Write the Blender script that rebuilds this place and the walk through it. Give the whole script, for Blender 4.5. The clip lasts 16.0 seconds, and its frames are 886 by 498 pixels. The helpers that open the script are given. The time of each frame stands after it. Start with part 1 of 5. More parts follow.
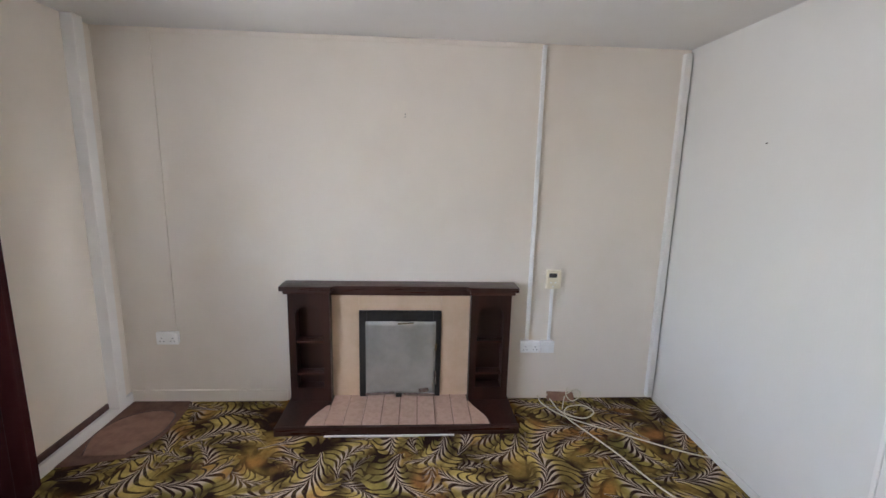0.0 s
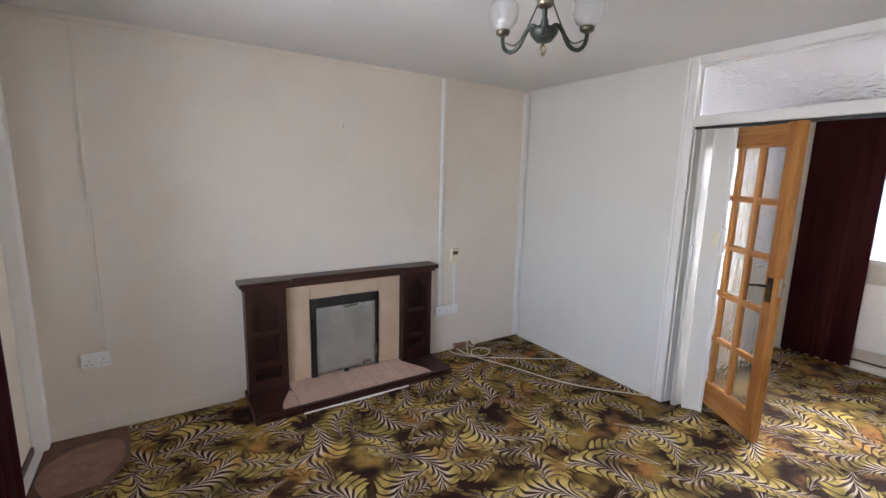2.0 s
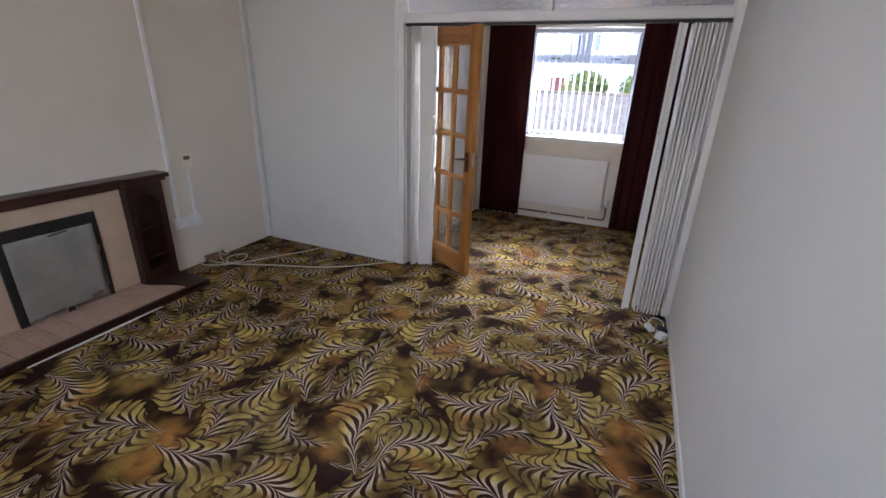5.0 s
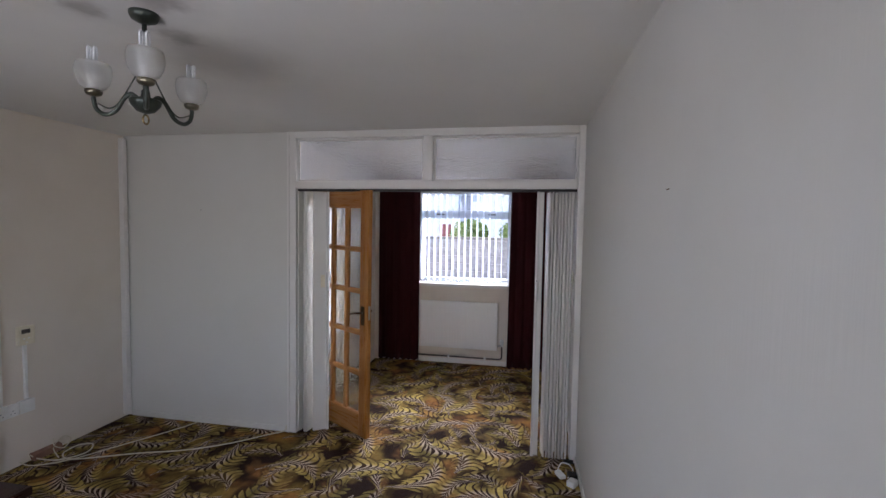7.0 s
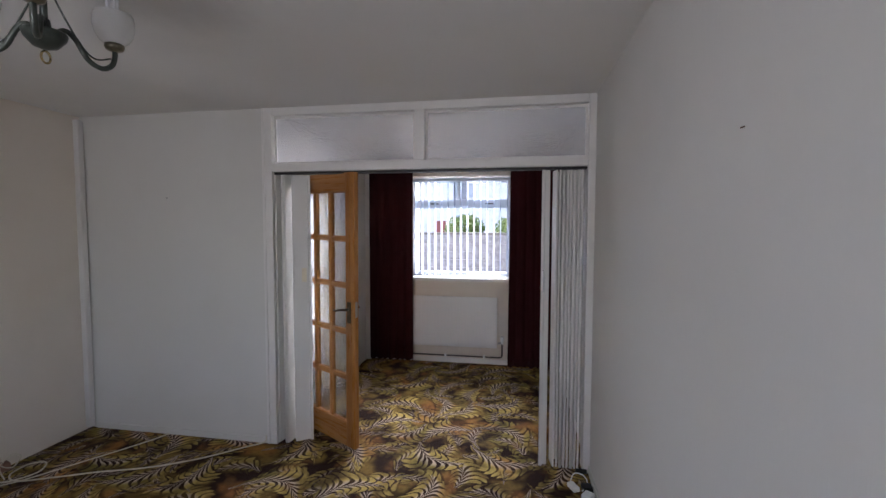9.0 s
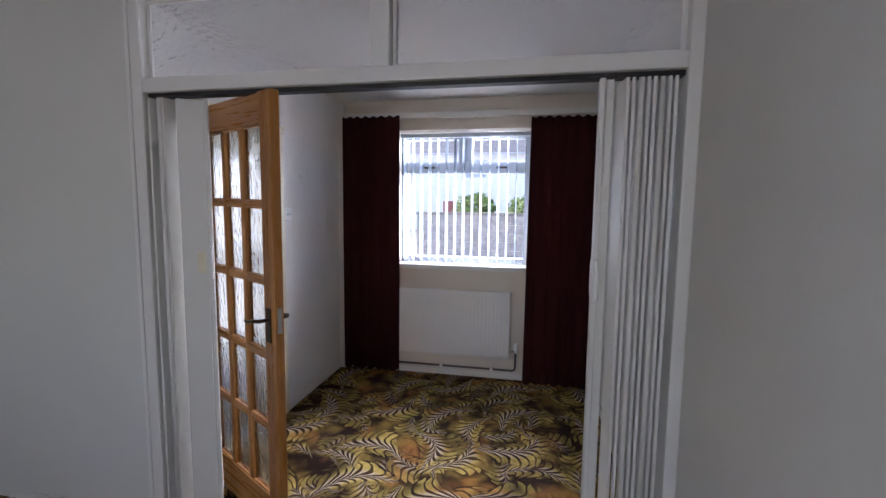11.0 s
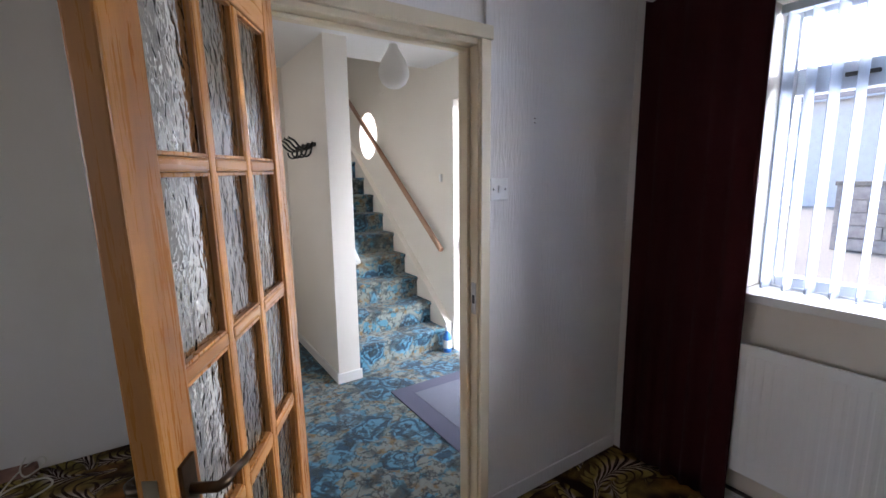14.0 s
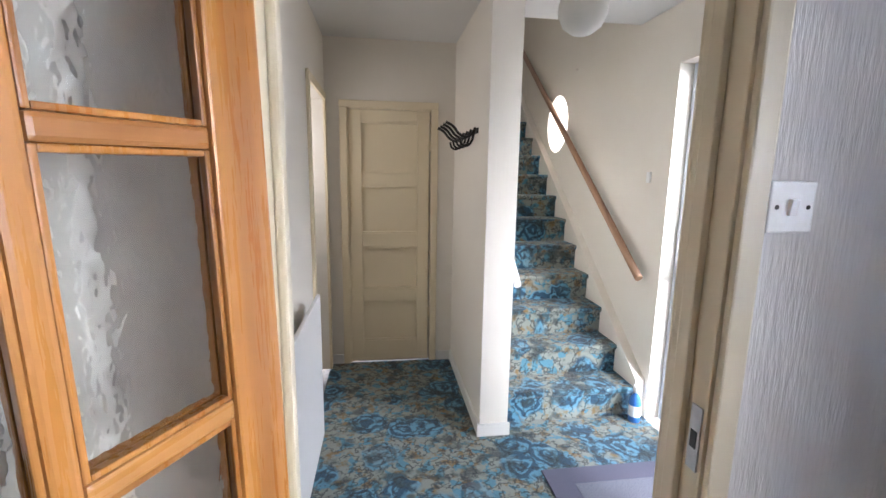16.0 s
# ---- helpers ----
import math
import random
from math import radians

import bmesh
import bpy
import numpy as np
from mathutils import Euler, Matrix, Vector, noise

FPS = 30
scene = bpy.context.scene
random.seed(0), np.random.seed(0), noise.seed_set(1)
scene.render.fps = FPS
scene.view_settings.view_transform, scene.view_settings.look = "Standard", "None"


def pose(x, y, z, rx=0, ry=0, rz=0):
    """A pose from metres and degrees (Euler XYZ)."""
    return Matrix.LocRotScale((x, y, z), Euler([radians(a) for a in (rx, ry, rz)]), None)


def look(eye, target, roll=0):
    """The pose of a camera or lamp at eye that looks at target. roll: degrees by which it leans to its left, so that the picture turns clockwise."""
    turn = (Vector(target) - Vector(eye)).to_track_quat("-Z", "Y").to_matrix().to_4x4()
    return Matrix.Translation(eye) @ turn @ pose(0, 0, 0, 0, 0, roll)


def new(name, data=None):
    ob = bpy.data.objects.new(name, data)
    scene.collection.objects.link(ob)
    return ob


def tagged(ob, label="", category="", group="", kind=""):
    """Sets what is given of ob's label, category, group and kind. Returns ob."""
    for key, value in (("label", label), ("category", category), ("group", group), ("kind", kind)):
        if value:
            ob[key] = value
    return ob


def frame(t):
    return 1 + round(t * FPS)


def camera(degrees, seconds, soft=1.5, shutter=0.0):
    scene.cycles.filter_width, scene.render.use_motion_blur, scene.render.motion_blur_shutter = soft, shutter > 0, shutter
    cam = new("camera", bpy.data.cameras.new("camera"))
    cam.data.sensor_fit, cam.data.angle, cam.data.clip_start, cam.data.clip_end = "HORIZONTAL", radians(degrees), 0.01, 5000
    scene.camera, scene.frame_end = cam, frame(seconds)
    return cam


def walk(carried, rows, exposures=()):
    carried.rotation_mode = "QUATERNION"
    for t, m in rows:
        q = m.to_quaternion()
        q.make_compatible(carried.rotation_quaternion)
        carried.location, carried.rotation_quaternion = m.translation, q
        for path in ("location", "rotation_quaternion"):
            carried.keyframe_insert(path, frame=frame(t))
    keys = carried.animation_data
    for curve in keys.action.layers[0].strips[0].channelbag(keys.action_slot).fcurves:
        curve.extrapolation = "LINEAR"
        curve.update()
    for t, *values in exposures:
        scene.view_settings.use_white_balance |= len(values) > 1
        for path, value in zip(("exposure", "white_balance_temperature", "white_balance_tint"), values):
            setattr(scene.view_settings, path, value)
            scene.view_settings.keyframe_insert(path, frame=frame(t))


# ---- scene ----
cam = camera(90.8, 16.0)
PATH = [
    (0, (-1.751, -2.898, 1.638), (-1.629, -0.936, 1.273), 1.4),
    (0.5, (-2.035, -3.026, 1.643), (-1.693, -1.09, 1.274), 1.1),
    (1, (-2.357, -3.102, 1.654), (-1.77, -1.223, 1.298), 1.6),
    (1.5, (-2.729, -3.123, 1.641), (-1.816, -1.376, 1.303), 1.6),
    (2, (-3.021, -3.222, 1.619), (-1.946, -1.569, 1.285), 1.4),
    (2.5, (-3.228, -3.262, 1.626), (-2.109, -1.646, 1.257), 1.4),
    (3, (-3.279, -3.273, 1.607), (-2.092, -1.77, 1.033), 1.1),
    (3.5, (-3.29, -3.284, 1.599), (-2.011, -1.892, 0.946), -0.4),
    (4, (-3.266, -3.34, 1.583), (-1.837, -2.126, 0.887), -0.8),
    (4.5, (-3.258, -3.351, 1.599), (-1.662, -2.391, 0.87), 1.0),
    (5, (-3.248, -3.361, 1.599), (-1.534, -2.632, 0.871), 2.0),
    (7.5, (-3.188, -3.373, 1.706), (-1.218, -3.027, 1.676), 0.1),
    (8, (-3.151, -3.376, 1.697), (-1.185, -3.006, 1.688), 0.0),
    (8.5, (-3.093, -3.34, 1.66), (-1.123, -2.997, 1.621), 0.1),
    (9, (-2.876, -3.311, 1.605), (-0.907, -2.977, 1.494), 0.1),
    (9.5, (-2.619, -3.303, 1.588), (-0.653, -2.961, 1.445), 0.1),
    (12, (-0.99, -3.204, 1.459), (0.913, -2.672, 1.15), 1.4),
    (12.5, (-0.705, -3.216, 1.457), (1.007, -2.239, 1.121), -0.3),
    (13, (-0.44, -3.202, 1.469), (0.959, -1.811, 1.136), -1.2),
    (13.5, (-0.183, -3.038, 1.465), (1.039, -1.488, 1.14), -0.7),
    (14, (0.037, -2.9, 1.48), (1.12, -1.249, 1.16), -0.6),
    (14.5, (0.261, -2.78, 1.48), (0.99, -0.944, 1.173), -0.6),
    (15, (0.387, -2.635, 1.474), (0.818, -0.709, 1.154), -0.9),
    (15.5, (0.455, -2.392, 1.479), (0.781, -0.446, 1.15), 0.6),
    (16, (0.502, -2.21, 1.479), (0.777, -0.257, 1.144), 0.9),
]
EXPOSURES = [(0, 3.42, 6100, 16), (2, 3.2, 6150, 17), (2.5, 2.38, 6250, 19), (3, 2.18, 6200, 20), (3.5, 2.35, 6150, 20), (5, 2.45, 6150, 20), (8, 1.95, 6150, 19), (9.5, 2.05, 6150, 20), (12, 1.85, 5900, 18), (13.5, 1.7, 5900, 18), (14.5, 2.2, 5900, 17), (15, 2.6, 5950, 16), (15.5, 2.45, 6000, 16), (16, 2.15, 6050, 17)]
SOOT = [(-1.93, -2.17, 0.10, 0.6), (-1.67, -2.02, 0.10, 0.65), (-1.925, -1.87, 0.10, 0.6), (-1.93, -2.17, 0.22, 0.18), (-1.67, -2.02, 0.22, 0.2), (-1.925, -1.87, 0.22, 0.18), (-1.42, -2.06, 0.36, 0.34)]
walk(cam, [(t, look(eye, target, roll)) for t, eye, target, roll in PATH], EXPOSURES)

# ---- world, sun, window light and added fill lamps ----
world = bpy.data.worlds.new("world")
scene.world = world
world.use_nodes = True
wn = world.node_tree.nodes
sky = wn.new("ShaderNodeTexSky")
sky.sky_type = "NISHITA"
sky.sun_disc = False
sky.sun_elevation = radians(48)
sky.sun_rotation = radians(35)
sky.dust_density = 2.5
wn["Background"].inputs["Strength"].default_value = 0.15
world.node_tree.links.new(sky.outputs[0], wn["Background"].inputs["Color"])

sun_data = bpy.data.lights.new("sun", "SUN")
sun_data.energy, sun_data.angle, sun_data.color = 1.5, radians(10), (1.0, 0.96, 0.9)
sun = new("sun", sun_data)
sun.matrix_world = look((0, 0, 0), (-0.25, -0.62, -0.74))


def area_lamp(name, m, w, h, watts, colour):
    data = bpy.data.lights.new(name, "AREA")
    data.shape, data.size, data.size_y, data.energy, data.color = "RECTANGLE", w, h, watts, colour
    ob = new(name, data)
    ob.matrix_world = m
    return ob


area_lamp("west_window_light", look((-3.83, -2.085, 1.55), (-2, -2.085, 1.5)), 2.1, 1.15, 4.2, (0.94, 0.97, 1.0))
area_lamp("front_door_light", look((2.62, -0.55, 1.1), (1.5, -0.55, 1.1)), 1.35, 1.9, 0.85, (0.9, 0.96, 1.0))
area_lamp("oval_window_light", look((2.5, 1.79, 1.95), (1.5, 1.79, 1.9)), 0.6, 0.6, 4, (1.0, 0.98, 0.94))
area_lamp("east_window_light", look((4.4, -2.66, 3.05), (1.4, -2.66, 1.3)), 3.2, 1.2, 80, (0.95, 0.98, 1.0))
# Unseen panel added outside to lift the dining side wall.
area_lamp("dining_fill_light", look((4.5, -4.75, 2.0), (1.3, -2.0, 1.3)), 1.7, 2.2, 240, (0.95, 0.98, 1.0))
# No source shows here; added to brighten the far end of the hall.
area_lamp("hall_end_fill_light", look((-0.33, 0.72, 1.5), (1.0, 0.72, 1.3)), 0.55, 0.9, 1.6, (1.0, 0.97, 0.92))
# Added overhead fill for the stairs, with no lamp or window behind it.
area_lamp("stairwell_fill_light", look((1.66, 3.6, 4.7), (1.66, 2.9, 2.5)), 0.8, 0.8, 0.7, (1.0, 0.97, 0.92))


# ---- materials ----
class Nodes:
    """A short way of writing node trees."""

    def __init__(self, name):
        self.mat = bpy.data.materials.new(name)
        self.mat.use_nodes = True
        self.tree = self.mat.node_tree
        self.bsdf = self.tree.nodes["Principled BSDF"]

    def add(self, kind, **props):
        node = self.tree.nodes.new(kind)
        for key, value in props.items():
            setattr(node, key, value)
        return node

    def plug(self, socket, value):
        if isinstance(value, bpy.types.NodeSocket):
            self.tree.links.new(value, socket)
        else:
            socket.default_value = value

    def math(self, op, a, b=0.0, c=0.0, clamp=False):
        node = self.add("ShaderNodeMath", operation=op, use_clamp=clamp)
        for socket, value in zip(node.inputs, (a, b, c)):
            self.plug(socket, value)
        return node.outputs[0]

    def vec(self, op, a, b=(0, 0, 0)):
        node = self.add("ShaderNodeVectorMath", operation=op)
        self.plug(node.inputs[0], a)
        self.plug(node.inputs[1], b)
        return node.outputs["Value"] if op in ("LENGTH", "DOT_PRODUCT", "DISTANCE") else node.outputs[0]

    def coords(self, scale=(1, 1, 1)):
        node = self.add("ShaderNodeTexCoord")
        if scale == (1, 1, 1):
            return node.outputs["Object"]
        return self.vec("MULTIPLY", node.outputs["Object"], scale)

    def split(self, v):
        node = self.add("ShaderNodeSeparateXYZ")
        self.plug(node.inputs[0], v)
        return node.outputs

    def join(self, x, y, z=0.0):
        node = self.add("ShaderNodeCombineXYZ")
        for socket, value in zip(node.inputs, (x, y, z)):
            self.plug(socket, value)
        return node.outputs[0]

    def noise(self, v, scale, detail=3.0, rough=0.5, colour=False):
        node = self.add("ShaderNodeTexNoise")
        self.plug(node.inputs["Vector"], v)
        node.inputs["Scale"].default_value = scale
        node.inputs["Detail"].default_value = detail
        node.inputs["Roughness"].default_value = rough
        return node.outputs["Color" if colour else 0]

    def span(self, v, a, b, c=0.0, d=1.0, smooth=True):
        node = self.add("ShaderNodeMapRange", interpolation_type="SMOOTHSTEP" if smooth else "LINEAR")
        for socket, value in zip(node.inputs, (v, a, b, c, d)):
            self.plug(socket, value)
        return node.outputs[0]

    def mix(self, f, a, b):
        node = self.add("ShaderNodeMix", data_type="RGBA")
        self.plug(node.inputs[0], f)
        for socket, value in ((node.inputs[6], a), (node.inputs[7], b)):
            self.plug(socket, (*value, 1.0) if isinstance(value, tuple) else value)
        return node.outputs[2]

    def bump(self, height, strength, distance=0.01):
        node = self.add("ShaderNodeBump")
        self.plug(node.inputs["Height"], height)
        node.inputs["Strength"].default_value, node.inputs["Distance"].default_value = strength, distance
        self.plug(self.bsdf.inputs["Normal"], node.outputs[0])

    def done(self, colour, rough=0.6, metal=0.0, **more):
        self.plug(self.bsdf.inputs["Base Color"], (*colour, 1.0) if isinstance(colour, tuple) else colour)
        self.plug(self.bsdf.inputs["Roughness"], rough)
        self.bsdf.inputs["Metallic"].default_value = metal
        for key, value in more.items():
            self.plug(self.bsdf.inputs[key.replace("_", " ")], value)
        return self.mat


def paper_material(name, colour, stain, relief, streak=7.0):
    """Painted wallpaper with an upright fibre relief and faint old stains."""
    n = Nodes(name)
    p = n.coords()
    fibre = n.noise(n.coords((90, 90, streak)), 1.0, 3.0, 0.6)
    big = n.span(n.noise(p, 0.9, 4.0, 0.55), 0.42, 0.7)
    small = n.noise(p, 14.0, 3.0)
    tone = n.mix(n.math("MULTIPLY", big, 0.55), colour, stain)
    tone = n.mix(n.math("MULTIPLY", small, 0.10), tone, stain)
    n.bump(fibre, relief, 0.006)
    return n.done(tone, 0.75)


def paint_material(name, colour, worn, rough=0.4, bump=0.08):
    """Brushed gloss or satin paint with small scuffs."""
    n = Nodes(name)
    p = n.coords()
    scuff = n.span(n.noise(p, 9.0, 5.0, 0.65), 0.55, 0.75)
    shade = n.noise(p, 1.7, 2.0)
    tone = n.mix(n.math("MULTIPLY", n.math("MAXIMUM", scuff, shade), 0.45), colour, worn)
    n.bump(n.noise(n.coords((40, 40, 9)), 1.0, 2.0), bump, 0.004)
    return n.done(tone, n.span(shade, 0.3, 0.7, rough - 0.06, rough + 0.1))


def wood_material(name, light, dark, rough, axis=2, rings=26.0, knots=False):
    """Wood with grain along one axis."""
    n = Nodes(name)
    stretch = [rings, rings, rings]
    stretch[axis] = rings * 0.05
    v = n.coords(tuple(stretch))
    info = n.add("ShaderNodeObjectInfo")
    v = n.vec("ADD", v, n.vec("MULTIPLY", n.join(info.outputs["Random"], info.outputs["Random"], info.outputs["Random"]), (7, 13, 5)))
    warp = n.noise(v, 0.35, 3.0)
    grain = n.math("SINE", n.math("ADD", n.math("MULTIPLY", n.split(v)[0 if axis != 0 else 1], 1.2), n.math("MULTIPLY", warp, 9.0)))
    fine = n.noise(v, 3.0, 4.0, 0.7)
    f = n.math("ADD", n.math("MULTIPLY", n.span(grain, -1, 1), 0.55), n.math("MULTIPLY", fine, 0.5), clamp=True)
    tone = n.mix(f, light, dark)
    if knots:
        cell = n.add("ShaderNodeTexVoronoi")
        n.plug(cell.inputs["Vector"], n.coords((2.6, 2.6, 1.5)))
        knot = n.span(cell.outputs["Distance"], 0.0, 0.085, 1.0, 0.0)
        tone = n.mix(n.math("MULTIPLY", knot, 0.85), tone, (dark[0] * 0.3, dark[1] * 0.25, dark[2] * 0.25))
    n.bump(fine, 0.06, 0.003)
    return n.done(tone, n.span(fine, 0.3, 0.7, rough - 0.05, rough + 0.1))


def leaf_carpet(name):
    """Woven carpet with curling sprays of leaves in olive, gold and cream on dark brown."""
    n = Nodes(name)
    base = n.coords()
    wob = n.vec("MULTIPLY", n.vec("SUBTRACT", n.noise(base, 4.0, 2.0, 0.5, True), (0.5, 0.5, 0.5)), (0.07, 0.07, 0))
    flat = n.vec("MULTIPLY", n.vec("ADD", base, wob), (1, 1, 0))

    def spray(scale, shift, leaves):
        """Feathered sprays: leaves that slip off both flanks of a bent stem, swell and curl outwards. Gives cover, place along the leaf, its body, the ground near it."""
        p = n.vec("ADD", n.vec("MULTIPLY", flat, (scale, scale, 0)), shift)
        cell = n.add("ShaderNodeTexVoronoi", voronoi_dimensions="2D")
        n.plug(cell.inputs["Vector"], p)
        cell.inputs["Scale"].default_value = 1.0
        cell.inputs["Randomness"].default_value = 0.45
        d = n.split(n.vec("SUBTRACT", p, cell.outputs["Position"]))
        rnd = n.split(cell.outputs["Color"])
        ang = n.math("MULTIPLY", rnd[0], 6.283)
        c, s = n.math("COSINE", ang), n.math("SINE", ang)
        u = n.math("ADD", n.math("MULTIPLY", d[0], c), n.math("MULTIPLY", d[1], s))
        v = n.math("SUBTRACT", n.math("MULTIPLY", d[1], c), n.math("MULTIPLY", d[0], s))
        v = n.math("MULTIPLY", v, n.math("SUBTRACT", n.math("MULTIPLY", n.math("GREATER_THAN", rnd[2], 0.5), 2.0), 1.0))
        # the stem bends, nearer one border of the spray
        v = n.math("ADD", v, n.math("SUBTRACT", n.math("MULTIPLY", n.math("MULTIPLY", u, u), 1.15), 0.02))
        flank = n.math("GREATER_THAN", v, 0.0)
        far = n.math("MULTIPLY", n.math("ABSOLUTE", v), n.math("SUBTRACT", 1.9, n.math("MULTIPLY", flank, 0.9)))
        far = n.math("ADD", far, n.math("MULTIPLY", n.math("SUBTRACT", n.noise(p, 6.0, 1.0), 0.5), 0.02))
        # leaves run along the stem first, then turn away from it and hook back
        root = n.math("SUBTRACT", u, n.math("MULTIPLY", n.math("SQRT", n.math("MAXIMUM", far, 0.0005)), 0.70))
        root = n.math("ADD", root, n.math("MULTIPLY", n.math("MULTIPLY", far, far), 2.1))
        root = n.math("ADD", root, n.math("MULTIPLY", n.math("SUBTRACT", n.noise(n.vec("ADD", p, (3, 5, 0)), 2.6, 1.0), 0.5), 0.22))
        root = n.math("ADD", root, n.math("MULTIPLY", flank, 0.03))
        wave = n.math("MULTIPLY_ADD", n.math("COSINE", n.math("MULTIPLY", root, leaves)), 0.5, 0.5)
        grow = n.math("MULTIPLY", n.span(root, -0.74, -0.36), n.span(root, -0.05, 0.34, 1.0, 0.25))
        reach = n.math("MULTIPLY_ADD", grow, 0.40, 0.03)
        along = n.math("DIVIDE", far, reach)
        need = n.math("ADD", n.span(along, 0.02, 0.50, 0.66, 0.03), n.span(along, 0.76, 1.0, 0.0, 1.0))
        over = n.math("SUBTRACT", wave, need)
        ends = n.math("MULTIPLY", n.span(root, -0.76, -0.66), n.span(root, 0.30, 0.40, 1.0, 0.0))
        leaf = n.math("MULTIPLY", n.span(over, -0.05, 0.09), ends)
        body = n.span(over, 0.0, 0.22)
        near = n.math("MULTIPLY", n.span(along, 0.95, 1.35, 1.0, 0.0), ends)
        return leaf, along, body, near

    patch = n.noise(flat, 3.6, 2.0)
    warm = n.noise(n.vec("ADD", flat, (9, 4, 0)), 3.2, 2.0)
    green = n.noise(n.vec("ADD", flat, (2, 11, 0)), 2.4, 2.0)
    dark = (0.021, 0.0066, 0.0042)
    tone = n.mix(n.span(patch, 0.46, 0.62), dark, (0.27, 0.17, 0.036))
    tone = n.mix(n.math("MULTIPLY", n.span(warm, 0.50, 0.68), 0.7), tone, (0.46, 0.195, 0.045))
    olive = n.mix(n.span(patch, 0.36, 0.62), (0.26, 0.18, 0.042), (0.66, 0.475, 0.13))
    olive = n.mix(n.math("MULTIPLY", n.span(green, 0.50, 0.64), 0.65), olive, (0.25, 0.21, 0.048))
    olive = n.mix(n.math("MULTIPLY", n.span(warm, 0.52, 0.72), 0.8), olive, (0.55, 0.24, 0.066))
    for args, strength in (((2.9, (8.13, 6.41, 0), 50.0), 0.75), ((2.5, (5.37, 2.61, 0), 54.0), 0.9), ((2.15, (0.3, 0.1, 0), 60.0), 1.0)):
        leaf, along, body, near = spray(*args)
        tip = n.mix(body, (0.060, 0.040, 0.016), olive)
        pale = n.mix(body, (0.20, 0.13, 0.09), (0.70, 0.555, 0.44))
        whole = n.mix(n.span(along, 0.10, 0.40), pale, tip)
        fade = n.span(n.noise(n.vec("ADD", flat, args[1]), 4.5, 2.0), 0.43, 0.58, 0.10, 1.0)
        fade = n.math("MAXIMUM", fade, n.span(along, 0.30, 0.70, 1.0, 0.0))
        leaf = n.math("MULTIPLY", leaf, fade)
        tone = n.mix(n.math("MULTIPLY", n.math("MULTIPLY", near, fade), 0.85 * strength), tone, dark)
        tone = n.mix(n.math("MULTIPLY", leaf, strength), tone, whole)
    deep = n.span(n.noise(n.vec("ADD", flat, (7, 3, 0)), 4.2, 2.0), 0.52, 0.70)
    tone = n.mix(n.math("MULTIPLY", deep, 0.62), tone, dark)
    glow = n.span(n.noise(n.vec("ADD", flat, (5, 1, 0)), 5.0, 2.0), 0.60, 0.72)
    tone = n.mix(n.math("MULTIPLY", glow, 0.35), tone, (0.30, 0.15, 0.042))
    mottle = n.noise(base, 38.0, 3.0, 0.65)
    tone = n.mix(n.span(mottle, 0.35, 0.75, 0.0, 0.5), tone, n.mix(0.6, tone, dark))
    wear = n.span(n.noise(base, 1.3, 3.0), 0.56, 0.78)
    tone = n.mix(n.math("MULTIPLY", wear, 0.14), tone, (0.24, 0.19, 0.16))
    pile = n.noise(base, 420.0, 2.0)
    tone = n.mix(n.math("MULTIPLY", n.span(pile, 0.3, 0.7), 0.3), tone, n.mix(0.5, tone, dark))
    n.bump(pile, 0.5, 0.004)
    return n.done(tone, 0.95, Specular_IOR_Level=0.2)


